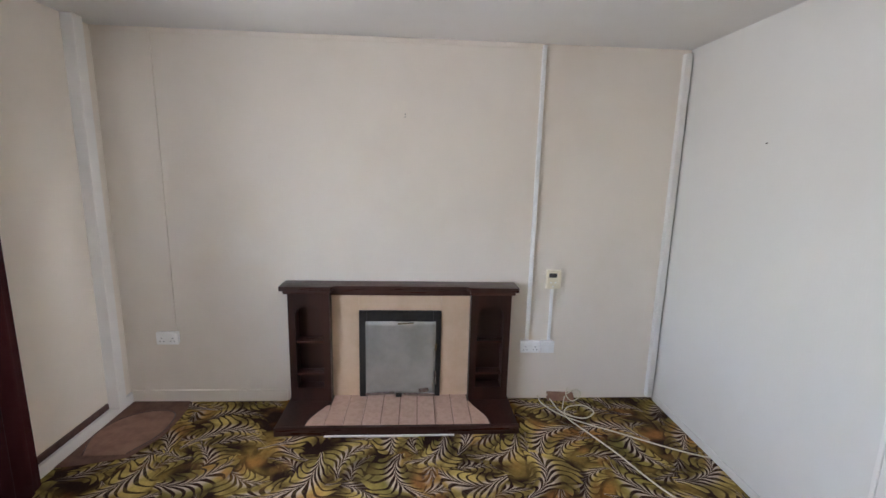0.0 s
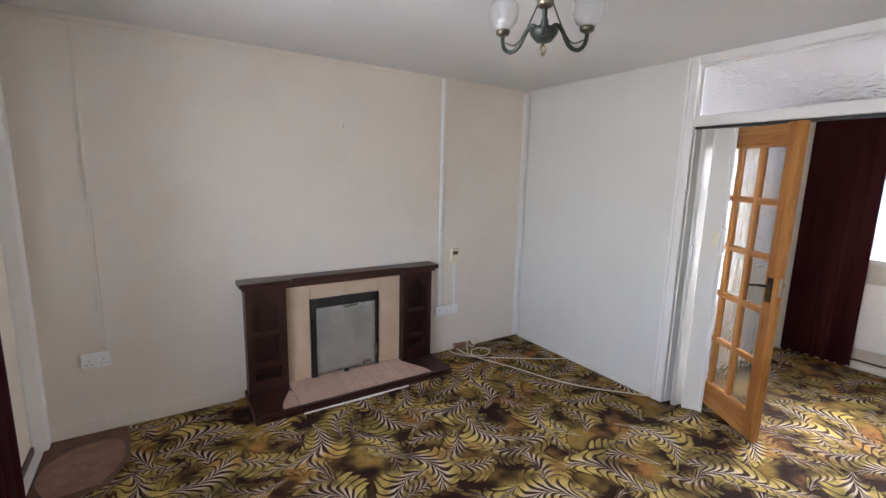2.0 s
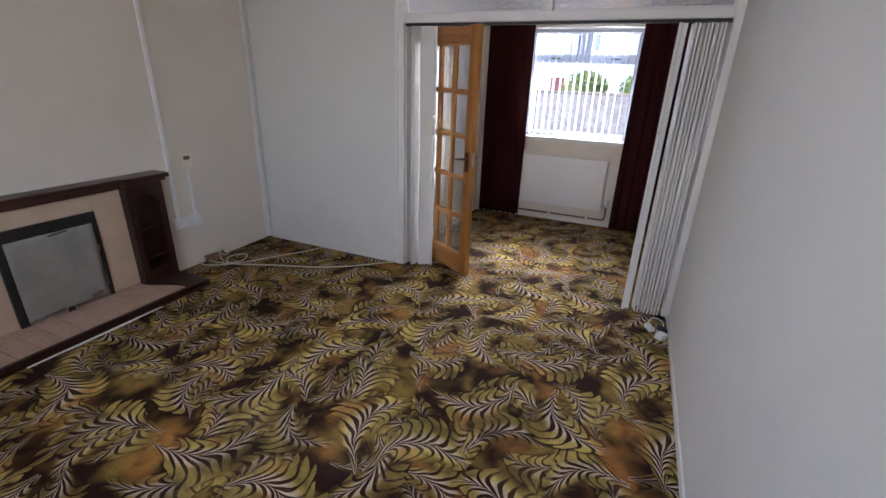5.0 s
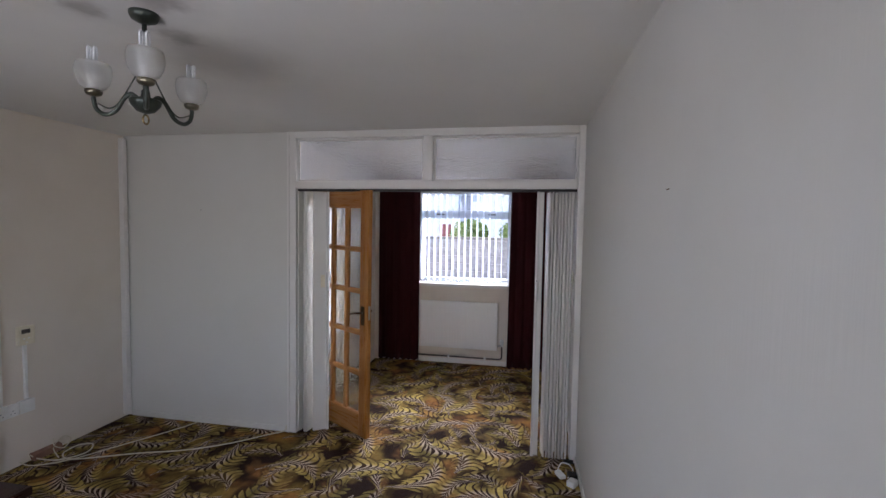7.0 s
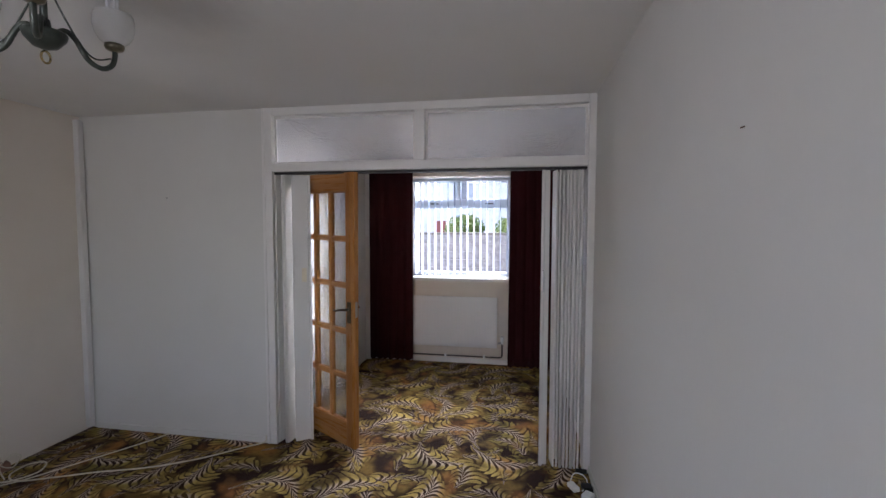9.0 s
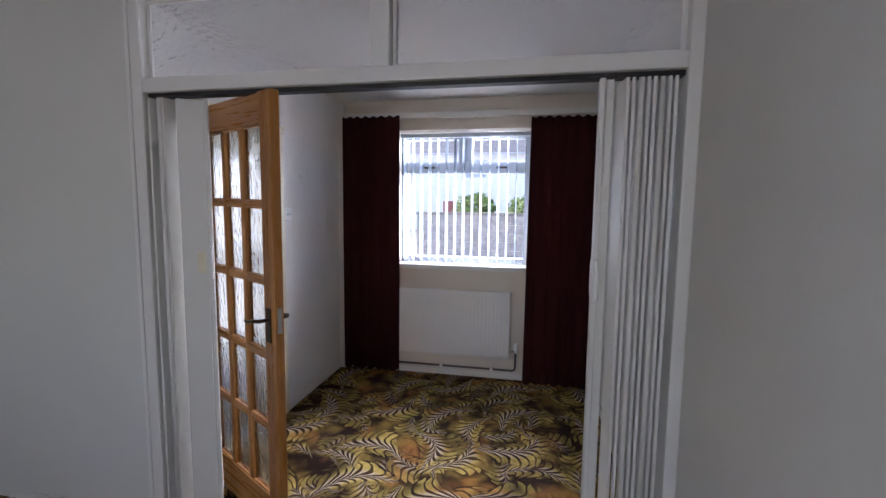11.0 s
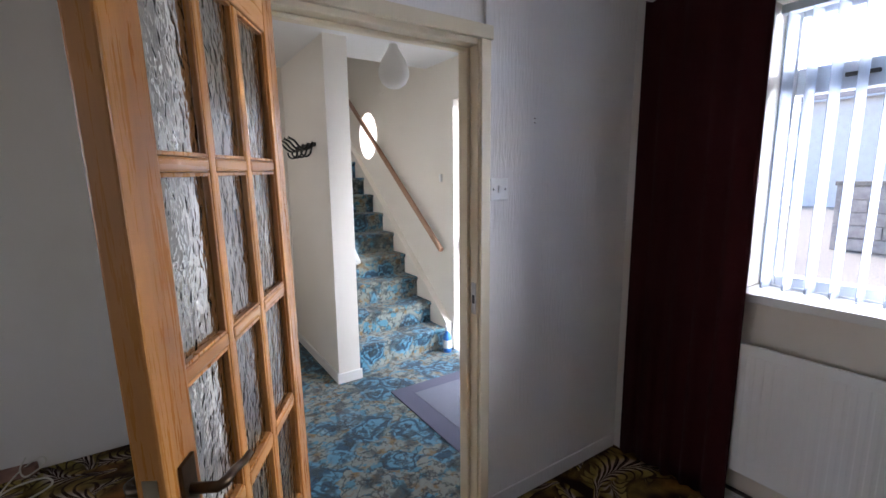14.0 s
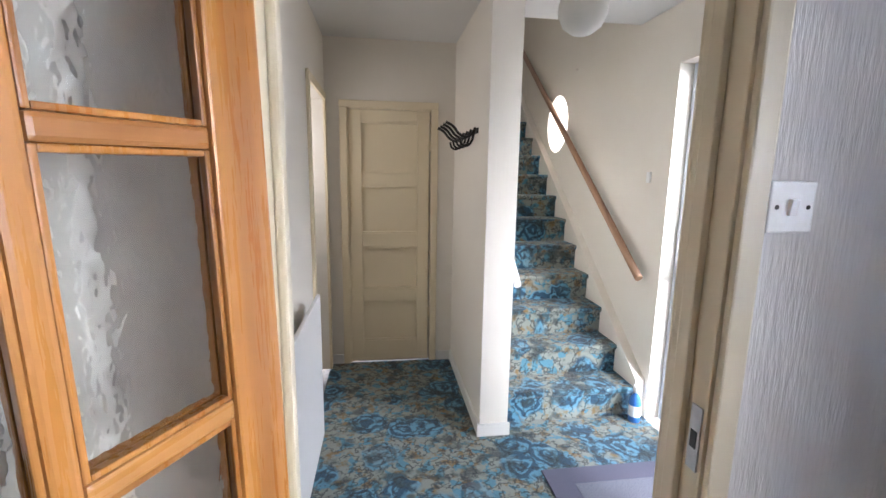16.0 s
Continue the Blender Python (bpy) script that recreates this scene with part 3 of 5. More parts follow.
bm = bmesh.new()
rings = []
for x in (EAST, OUT):
    inner, outer = [], []
    for k in range(48):
        a = 2 * math.pi * k / 48
        c, s = math.cos(a), math.sin(a)
        inner.append(bm.verts.new((x, OVAL[0] + OVAL[2] * c, OVAL[1] + OVAL[3] * s)))
        far = min(((y1 if c > 0 else y0) - OVAL[0]) / c if abs(c) > 1e-6 else 99, ((z1 if s > 0 else z0) - OVAL[1]) / s if abs(s) > 1e-6 else 99)
        outer.append(bm.verts.new((x, OVAL[0] + far * c, OVAL[1] + far * s)))
    rings.append((inner, outer))
for k in range(48):
    j = (k + 1) % 48
    for inner, outer in rings:
        bm.faces.new((inner[k], inner[j], outer[j], outer[k]))
    bm.faces.new((rings[0][0][k], rings[0][0][j], rings[1][0][j], rings[1][0][k]))
structure("wall_east_oval", bm, M_HALL, "cream wall pierced by an oval opening", "wall")
bm = bmesh.new()
prism(bm, [(OVAL[0] + (OVAL[2] + 0.01) * math.cos(2 * math.pi * k / 40), OVAL[1] + (OVAL[3] + 0.01) * math.sin(2 * math.pi * k / 40)) for k in range(40)], EAST + 0.16, EAST + 0.165, 0)
oval = structure("window_oval", bm, M_FROST, "small oval frosted window above the stairs", "window")
oval.visible_shadow = False

# dining faces in the textured paper, laid on the front wall
for k, (ya, yb, za, zb) in enumerate(((SOUTH, -3.25, 0, H), (-2.07, SIDE, 0, H), (-3.25, -2.07, 0, 0.955), (-3.25, -2.07, 2.16, H))):
    structure("wall_paper_front_%d" % (k + 1), boxes(((EAST - 0.006, ya, za), (EAST, yb, zb))), M_CREAM, "cream papered wall beside the front window", "wall")

# ---- partition frame with its two transom lights ----
part_frame = tagged(new("trim_partition"), "white painted timber partition surround with transom lights", "door frame", kind="structure")
X0, X1 = -0.014, 0.114
for nm, a, b in (("jamb", (X0, -1.60, 0), (X1, -1.545, H)), ("jamb", (X0, SOUTH, 0), (X1, -3.745, H)),
                 ("head", (X0, -3.745, 2.365), (X1, -1.60, H)), ("rail", (X0, -3.745, 1.975), (X1, -1.60, 2.032)),
                 ("mullion", (X0, -2.70, 2.032), (X1, -2.628, 2.365))):
    part(nm, boxes((a, b), bevel=0.006), M_GLOSS, part_frame)
for ya, yb in ((-2.628, -1.60), (-3.745, -2.70)):
    for a, b in (((0.028, ya, 2.032), (0.040, yb, 2.048)), ((0.028, ya, 2.349), (0.040, yb, 2.365)),
                 ((0.028, ya, 2.048), (0.040, ya + 0.016, 2.349)), ((0.028, yb - 0.016, 2.048), (0.040, yb, 2.349))):
        part("bead", boxes((a, b), bevel=0.003), M_GLOSS, part_frame)
    pane = part("transom_pane", boxes(((0.046, ya + 0.002, 2.034), (0.051, yb - 0.002, 2.363))), M_TRANSOM, part_frame, "rippled obscure glass pane")
    pane.visible_shadow = False
part("cover_strip", boxes(((X0 - 0.004, -1.545, 0.0), (-0.001, -1.525, H)), bevel=0.004), M_GLOSS, part_frame)


# ---- concertina folding doors ----
def folding_door(label, wall_y, way, ribs, lead_w, swing=0.0):
    """Pushed-back folding door: close ribs at the jamb, then a flat leading panel with a pull."""
    ob = thing("folding_door", label, "folding door", "folding doors of the partition")
    step = 0.034
    for k in range(ribs):
        yy = wall_y + way * (0.022 + step * k)
        tilt = 9 if k % 2 else -9
        bm = bmesh.new()
        box(bm, (-0.050, -0.006, 0.015), (0.050, 0.006, 1.955), 0.004, pose(0.045, yy, 0, 0, 0, tilt))
        part("fold_panel", bm, M_VINYL, ob)
        if k:
            bm = bmesh.new()
            sweep(bm, [(0.045 + (0.05 if k % 2 else -0.05), yy - way * step / 2, 0.02), (0.045 + (0.05 if k % 2 else -0.05), yy - way * step / 2, 1.95)], 0.011, 8)
            part("fold_hinge", bm, M_VINYL, ob)
    base = wall_y + way * (0.022 + step * ribs)
    lead = pose(0.025, base, 0, 0, 0, math.degrees(math.atan2(way, swing)))

    def leaf(name, a, b, material, bevel, label=""):
        bm = bmesh.new()
        box(bm, a, b, bevel, lead)
        return part(name, bm, material, ob, label)

    leaf("leading_panel", (0, -0.007, 0.015), (lead_w, 0.007, 1.955), M_VINYL, 0.004)
    leaf("leading_post", (lead_w, -0.023, 0.012), (lead_w + 0.020, 0.023, 1.958), M_VINYL, 0.005)
    for side in (-1, 1):
        m = lead_w + 0.010
        arc = [(0.023, 1.17), (0.053, 1.175), (0.057, 1.20), (0.057, 1.28), (0.053, 1.305), (0.023, 1.31)]
        bm = bmesh.new()
        sweep(bm, [lead @ Vector((m, side * d, z)) for d, z in arc], 0.008, 8)
        part("pull_handle", bm, M_PLASTIC, ob, "white plastic pull")
    if way < 0:
        leaf("catch_plate", (lead_w - 0.045, -0.0115, 1.19), (lead_w - 0.012, -0.0072, 1.29), M_AGED, 0.001, "aged cream catch plate")
    return ob


folding_door("white vinyl folding door pushed back beside the pine door", -1.602, -1, 3, 0.105, 0.72)
folding_door("white vinyl folding door pushed back against the side wall", -3.743, 1, 6, 0.03)
single("folding_door_track", boxes(((0.012, -3.743, 1.958), (0.058, -1.602, 1.975))), M_BLACK, "slim dark track under the partition rail", "door track")


# ---- doorway to the hall and the glazed pine door ----
door_lining = tagged(new("door_frame_hall"), "ivory painted door lining and architrave", "door frame", kind="structure")
for nm, a, b in (("lining", (0.310, SIDE - 0.002, 0), (0.335, -1.428, 1.985)), ("lining", (1.088, SIDE - 0.002, 0), (1.113, -1.428, 1.985)), ("lining", (0.335, SIDE - 0.002, 1.965), (1.088, -1.428, 1.99)),
                 ("stop", (1.072, -1.500, 0), (1.088, -1.465, 1.965)), ("stop", (0.335, -1.500, 0), (0.351, -1.465, 1.965)), ("stop", (0.351, -1.500, 1.949), (1.072, -1.465, 1.965)),
                 ("architrave", (1.094, SIDE - 0.018, 0), (1.140, SIDE - 0.002, 1.985)), ("architrave", (0.283, SIDE - 0.018, 0), (0.329, SIDE - 0.002, 1.985)),
                 ("architrave", (0.270, SIDE - 0.022, 1.985), (1.148, SIDE - 0.002, 2.035)),
                 ("architrave", (1.094, -1.428, 0), (1.140, -1.412, 1.985)), ("architrave", (0.283, -1.428, 0), (0.329, -1.412, 1.985)), ("architrave", (0.283, -1.428, 1.985), (1.140, -1.412, 2.03))):
    part(nm, boxes((a, b), bevel=0.005), M_IVORY, door_lining)
plate = part("strike_plate", boxes(((1.0835, -1.540, 0.93), (1.0875, -1.512, 1.06)), bevel=0.001), M_STEEL, door_lining, "bright steel strike plate")
# black chip on the plate paints the hole's shade; nothing is cut
part("latch_hole_shade", boxes(((1.0825, -1.534, 0.975), (1.0834, -1.518, 1.01))), M_BLACK, door_lining)
structure("trim_threshold", boxes(((0.335, -1.50, 0.0), (1.088, -1.462, 0.006)), bevel=0.002), M_PLASTIC, "pale threshold strip between the carpets", "threshold")

DOOR = pose(0.359, -1.545, 0.012, 0.54, 1.1, -119.37)   # local x runs from the hinge to the free edge


def pine_door():
    ob = thing("pine_door", "open varnished pine door with fifteen panes of hammered glass", "door")
    ob.matrix_world = DOOR
    w, h, th = 0.742, 1.965, 0.040
    bpy.context.view_layer.update()

    def piece(name, a, b, material, bevel=0.004, label=""):
        o = finish(name, boxes((a, b), bevel=bevel), material)
        o.parent = ob
        return tagged(o, label)
    g = 0.008
    piece("stile", (0.028, 0, g), (0.107, th, h), M_PINE)
    piece("stile", (w - 0.092, 0, g), (w, th, h), M_PINE)
    piece("top_rail", (0.107, 0, 1.835), (w - 0.092, th, h), M_PINE_L)
    piece("bottom_rail", (0.107, 0, g), (w - 0.092, th, 0.185), M_PINE_L)
    xs = [0.107 + (w - 0.199) * k / 3 for k in range(4)]
    zs = [0.185 + 1.650 * k / 5 for k in range(6)]
    for x in xs[1:3]:
        piece("glazing_bar", (x - 0.013, 0.004, 0.185), (x + 0.013, th - 0.004, 1.835), M_PINE, 0.006)
    for z in zs[1:5]:
        for a, b in zip(xs, xs[1:]):
            piece("glazing_bar", (a + (0.013 if a > 0.2 else 0), 0.004, z - 0.013), (b - (0.013 if b < 0.6 else 0), th - 0.004, z + 0.013), M_PINE_L, 0.006)
    for i in range(3):
        for j in range(5):
            a, b, c, d = xs[i] + (0.013 if i else 0), xs[i + 1] - (0.013 if i < 2 else 0), zs[j] + (0.013 if j else 0), zs[j + 1] - (0.013 if j < 4 else 0)
            o = piece("glass_pane", (a, 0.018, c), (b, 0.0225, d), M_GLASS, 0, "hammered obscure glass")
            o.visible_shadow = False
            for s0, s1 in ((0.006, 0.018), (0.0225, 0.034)):
                bm = bmesh.new()
                for p, q in (((a, s0, c), (a + 0.007, s1, d)), ((b - 0.007, s0, c), (b, s1, d)), ((a + 0.007, s0, c), (b - 0.007, s1, c + 0.007)), ((a + 0.007, s0, d - 0.007), (b - 0.007, s1, d))):
                    box(bm, p, q, 0.002)
                o = finish("glazing_bead", bm, M_PINE)
                o.parent = ob
    for s, y in ((-1, 0.0), (1, th)):
        plate = piece("handle_plate", (w - 0.072, y, 0.915), (w - 0.032, y + s * 0.006, 1.065), M_BRONZE, 0.002, "aged bronze handle plate")
        bm = bmesh.new()
        sweep(bm, [(w - 0.052, y + s * 0.006, 1.015), (w - 0.052, y + s * 0.045, 1.015), (w - 0.062, y + s * 0.052, 1.016), (w - 0.10, y + s * 0.052, 1.010), (w - 0.135, y + s * 0.052, 0.998), (w - 0.155, y + s * 0.056, 1.002)],
              [0.009, 0.009, 0.009, 0.007, 0.007, 0.006], 10)
        o = finish("lever", bm, M_BRONZE)
        o.parent = plate
    piece("latch_face", (w, 0.010, 0.96), (w + 0.0015, 0.030, 1.07), M_STEEL, 0, "steel latch face")
    for z in (0.25, 1.0, 1.72):
        piece("hinge", (0.014, -0.006, z), (0.028, 0.006, z + 0.08), M_STEEL, 0.002, "steel butt hinge")
    return ob


M_PINE_L = wood_material("varnished_pine_cross", (0.47, 0.23, 0.068), (0.31, 0.122, 0.032), 0.28, 0, 20.0)
pine_door()

# ---- windows ----
def window(name, x_in, x_out, ya, yb, za, zb, mull, bar, label):
    """A plastic window: outer frame, mullion above a transom bar, glass in each light."""
    ob = tagged(new(name), label, "window", kind="structure")
    f = 0.06
    for nm, a, b in (("window_frame", (x_in, ya, za), (x_out, ya + f, zb)), ("window_frame", (x_in, yb - f, za), (x_out, yb, zb)),
                     ("window_frame", (x_in, ya + f, za), (x_out, yb - f, za + f)), ("window_frame", (x_in, ya + f, zb - f), (x_out, yb - f, zb)),
                     ("transom_bar", (x_in, ya + f, bar[0]), (x_out, yb - f, bar[1])), ("mullion", (x_in, mull[0], bar[1]), (x_out, mull[1], zb - f))):
        part(nm, boxes((a, b), bevel=0.008), M_UPVC, ob)
    xm = (x_in + x_out) / 2
    for a, b in (((xm, ya + f, za + f), (xm + 0.004, yb - f, bar[0])), ((xm, ya + f, bar[1]), (xm + 0.004, mull[0], zb - f)), ((xm, mull[1], bar[1]), (xm + 0.004, yb - f, zb - f))):
        pane = part("pane", boxes((a, b)), M_CLEAR, ob, "clear glass pane")
        pane.visible_shadow = False
    s = 1 if x_out > x_in else -1
    for yy in ((ya + mull[0]) / 2, (yb + mull[1]) / 2):
        part("vent_catch", boxes(((x_in - s * 0.02, yy - 0.05, bar[0] + 0.045), (x_in, yy + 0.05, bar[0] + 0.06)), bevel=0.004), M_DARK, ob, "dark window catch")
    return ob


window("window_1", 2.29, 2.36, -3.25, -2.07, 0.985, 2.16, (-2.73, -2.60), (1.80, 1.905), "white plastic front window with two top lights")
window("window_2", -3.745, -3.80, -3.15, -1.02, 0.95, 2.15, (-2.15, -2.03), (1.75, 1.85), "white plastic rear window")
structure("window_sill", boxes(((EAST - 0.045, -3.27, 0.955), (EAST - 0.0065, -2.05, 0.992)), ((EAST - 0.0065, -3.2495, 0.955), (2.295, -2.0705, 0.992)), bevel=0.003), M_GLOSS, "white painted window sill", "sill")
structure("window_sill_rear", boxes(((-3.742, -3.149, 0.92), (WEST + 0.001, -1.021, 0.957)), ((WEST + 0.001, -3.17, 0.92), (WEST + 0.05, -1.0, 0.957)), bevel=0.003), M_GLOSS, "white painted window sill", "sill")


def vertical_blind(label, xc, ya, yb, za, zb, count):
    ob = thing("vertical_blind", label, "blind")
    part("head_rail", boxes(((xc - 0.022, ya, zb), (xc + 0.022, yb, zb + 0.035)), bevel=0.004), M_UPVC, ob)
    step = (yb - ya) / count
    for k in range(count):
        y = ya + step * (k + 0.5)
        bm = bmesh.new()
        wob = random.uniform(-4, 4)
        prof = [(-0.044, 0.0), (-0.022, 0.003), (0, 0.004), (0.022, 0.003), (0.044, 0.0), (0.044, -0.0012), (0.022, 0.0018), (0, 0.0028), (-0.022, 0.0018), (-0.044, -0.0012)]
        prism(bm, prof, za, zb - 0.004)
        bmesh.ops.transform(bm, matrix=pose(xc, y, 0, 0, 0, -6 + wob * 0.7), verts=bm.verts)
        slat = part("slat", bm, M_BLIND, ob)
        part("bottom_weight", boxes(((xc - 0.04, y - 0.002, za - 0.004), (xc + 0.04, y + 0.0022, za + 0.022))), M_BLIND, slat)
    for xx in (xc - 0.04, xc + 0.04):
        bm = bmesh.new()
        sweep(bm, [(xx, ya + step / 2 + (yb - ya - step) * k / 20, za + 0.005 - 0.006 * (k % 2)) for k in range(21)], 0.0014, 5)
        part("bead_chain", bm, M_PLASTIC, ob)
    return ob


vertical_blind("white vertical blind turned half open in the front window", 2.215, -3.235, -2.085, 1.005, 2.11, 15)

# curtain rail battens
single("curtain_rail", boxes(((EAST - 0.055, SOUTH + 0.01, 2.255), (EAST - 0.007, SIDE - 0.07, 2.303)), bevel=0.006), M_GLOSS, "white painted curtain rail batten above the front window", "curtain rail")
single("curtain_rail", boxes(((WEST + 0.002, -3.5, 2.23), (WEST + 0.06, -0.75, 2.28)), bevel=0.006), M_GLOSS, "white painted curtain rail batten above the rear window", "curtain rail")


def curtain(label, xc, ya, yb, za, zb, waves, amp, flare=0.0):
    """A heavy gathered curtain; the folds deepen downwards."""
    ob = thing("curtain", label, "curtain", "maroon curtains")
    bm = bmesh.new()
    nu, nv = waves * 10, 16
    grid = []
    for j in range(nv + 1):
        f = j / nv
        z = za + (zb - za) * f
        row = []
        for i in range(nu + 1):
            s = i / nu
            y = ya + (yb - ya) * s + flare * (1 - f) * (s - 0.5)
            a = amp * (0.55 + 0.6 * (1 - f)) if f < 0.96 else amp * 0.35
            x = xc + a * math.sin(2 * math.pi * waves * s + 0.6 * math.sin(3 * s + 2 * f)) + 0.3 * a * math.sin(4.3 * math.pi * waves * s + f)
            row.append(bm.verts.new((x, y, z + (0.008 * math.sin(9 * s * waves) if j in (0, nv) else 0))))
        grid.append(row)
    for j in range(nv):
        for i in range(nu):
            fce = bm.faces.new((grid[j][i], grid[j][i + 1], grid[j + 1][i + 1], grid[j + 1][i]))
            fce.smooth = True
    cloth = part("drape", bm, M_CURTAIN, ob)
    solid = cloth.modifiers.new("thickness", "SOLIDIFY")
    solid.thickness = 0.004
    for k in range(waves + 1):
        bm = bmesh.new()
        y = ya + (yb - ya) * k / waves
        sweep(bm, [(xc, y, zb - 0.03), (xc + (0.02 if xc > 0 else -0.02), y, zb - 0.005), (xc + (0.03 if xc > 0 else -0.03), y, zb - 0.03)], 0.003, 5)
        part("hook", bm, M_PLASTIC, ob)
    return ob


curtain("dark maroon curtain drawn back beside the front window", 2.015, -2.13, -1.615, 0.03, 2.265, 5, 0.012)
curtain("wider dark maroon curtain drawn back by the side wall", 2.005, -3.755, -3.235, 0.02, 2.225, 5, 0.014, 0.03)
curtain("dark maroon curtain drawn back beside the rear window", -3.60, -1.32, -0.86, 0.03, 2.26, 5, 0.014)
curtain("dark maroon curtain at the end of the rear window", -3.60, -3.6, -3.12, 0.03, 2.26, 5, 0.014)


# ---- radiators ----
def radiator(label, face, back, ya, yb, za, zb, ribs=True, panels=1):
    """Pressed steel radiator along y; face is the x of its front."""
    ob = thing("radiator", label, "radiator")
    s = 1 if back > face else -1
    planes = [face] if panels == 1 else [face, face + s * 0.075]
    for px in planes:
        bm = bmesh.new()
        box(bm, (px, ya, za), (px + s * 0.018, yb, zb), 0.006)
        part("panel", bm, M_RADIATOR, ob)
        count = int((yb - ya) / 0.034)
        if ribs:
            bm = bmesh.new()
            for k in range(count):
                y = ya + 0.03 + (yb - ya - 0.06) * (k + 0.5) / count
                prism(bm, [(px - s * 0.0018, y - 0.007), (px - s * 0.0018, y + 0.007), (px - s * 0.0002, y + 0.012), (px - s * 0.0002, y - 0.012)], za + 0.045, zb - 0.045)
            part("pressed_ribs", bm, M_RADIATOR, ob)
    if panels == 2:
        for y in (ya + 0.03, yb - 0.03):
            bm = bmesh.new()
            sweep(bm, [(face + s * 0.018, y, zb - 0.02), (face + s * 0.075, y, zb - 0.02)], 0.013, 8)
            part("header_tube", bm, M_RADIATOR, ob)
    for y in (ya + 0.18, yb - 0.18):
        part("bracket", boxes(((planes[-1] + s * 0.018, y - 0.015, za + 0.08), (back, y + 0.015, za + 0.16))), M_RADIATOR, ob)
    return ob


radiator("white ribbed panel radiator below the front window", 2.035, EAST - 0.006, -3.10, -2.115, 0.205, 0.785)
radiator("white double panel radiator below the rear window", -3.545, WEST, -3.0, -1.50, 0.16, 0.885, False, 2)
radiator("white panel radiator on the hall wall", 0.195, 0.112, -1.30, -0.05, 0.13, 0.888, False, 1)

pipe = thing("radiator_pipe", "dull copper heating pipe with a white valve under the radiator", "pipe")
bm = bmesh.new()
sweep(bm, [(2.085, -1.95, 0.085), (2.085, -3.12, 0.085), (2.083, -3.145, 0.092), (2.08, -3.155, 0.115), (2.08, -3.155, 0.25)], 0.009, 8)
part("pipe_run", bm, M_PIPE, pipe)
for y in (-2.5, -2.95):
    part("pipe_clip", boxes(((2.072, y - 0.012, 0.07), (EAST - 0.006, y + 0.012, 0.10)), bevel=0.003), M_PLASTIC, pipe, "white pipe clip")
bm = bmesh.new()
lathe(bm, [(0.012, 0.0), (0.016, 0.005), (0.016, 0.03), (0.021, 0.035), (0.021, 0.08), (0.017, 0.088)], (2.08, -3.155, 0.245), 14)
part("valve_cap", bm, M_PLASTIC, pipe, "white plastic valve cap")
bm = bmesh.new()
sweep(bm, [(2.08, -3.155, 0.26), (2.05, -3.11, 0.26)], 0.010, 8)
part("valve_tail", bm, M_STEEL, pipe)
clip = single("hanging_clip", sweep(bmesh.new(), [(-3.535, -1.72, 0.80), (-3.533, -1.72, 0.885), (-3.545, -1.72, 0.892), (-3.56, -1.72, 0.885), (-3.56, -1.72, 0.84)], 0.004, 6), M_PLASTIC, "small white plastic clip hooked over the radiator", "clip")
bm = bmesh.new()
lathe(bm, [(0.02, 0.0), (0.035, 0.012), (0.04, 0.035), (0.028, 0.06), (0.012, 0.072)], (-3.555, -2.02, 0.885), 10)
for v in bm.verts:
    v.co += Vector((0, 0.7 * (v.co.y + 2.02), 0)) + noise.noise_vector(v.co * 30) * 0.008
single("blue_cloth", bm, M_BLUE, "crumpled bright blue cloth on the radiator top", "cloth")

# ---- skirtings, boxings and conduits ----
structure("skirting_north", boxes(((WEST + 0.02, -0.016, 0), (-2.64, 0, 0.085)), bevel=0.004), M_CREAM, "thin painted-over skirting on the chimney wall", "skirting")
structure("skirting_west", boxes(((WEST, -1.9, 0.0), (WEST + 0.022, -0.005, 0.07)), bevel=0.004), M_GLOSS, "white skirting along the rear wall", "skirting")
structure("trim_brown_pipe", boxes(((WEST, -1.0, 0.078), (WEST + 0.014, -0.235, 0.118)), bevel=0.004), M_BROWN, "brown painted strip along the rear wall", "trim")
structure("trim_pipe_boxing", boxes(((WEST, -0.225, 0.07), (WEST + 0.07, -0.15, H)), bevel=0.006), M_GLOSS, "white painted upright pipe boxing", "trim")
structure("trim_corner_boxing", boxes(((-0.055, -0.045, 0.02), (-0.012, 0, H - 0.03)), bevel=0.006), M_GLOSS, "white painted corner conduit", "trim")
structure("trim_corner_dining", boxes(((EAST - 0.066, SIDE - 0.06, 0.0), (EAST - 0.006, SIDE, H - 0.03)), bevel=0.006), M_GLOSS, "white painted corner pipe boxing", "trim")
structure("skirting_east", boxes(((EAST - 0.022, -3.23, 0), (EAST - 0.006, SIDE - 0.06, 0.055)), bevel=0.004), M_GLOSS, "low white skirting under the window", "skirting")
structure("skirting_dining_side", boxes(((1.14, SIDE - 0.008, 0), (EAST - 0.07, SIDE, 0.075)), bevel=0.004), M_FIBRE, "papered-over skirting beside the doorway", "skirting")
structure("skirting_partition", boxes(((-0.012, -1.52, 0), (0, -0.05, 0.045)), bevel=0.004), M_WHITE_PAPER, "papered-over partition skirting", "skirting")
structure("skirting_south", boxes(((WEST, SOUTH, 0), (X0, SOUTH + 0.01, 0.05)), ((X1, SOUTH, 0), (EAST - 0.02, SOUTH + 0.01, 0.07)), bevel=0.003), M_WHITE_PAPER, "low painted skirting along the side wall", "skirting")
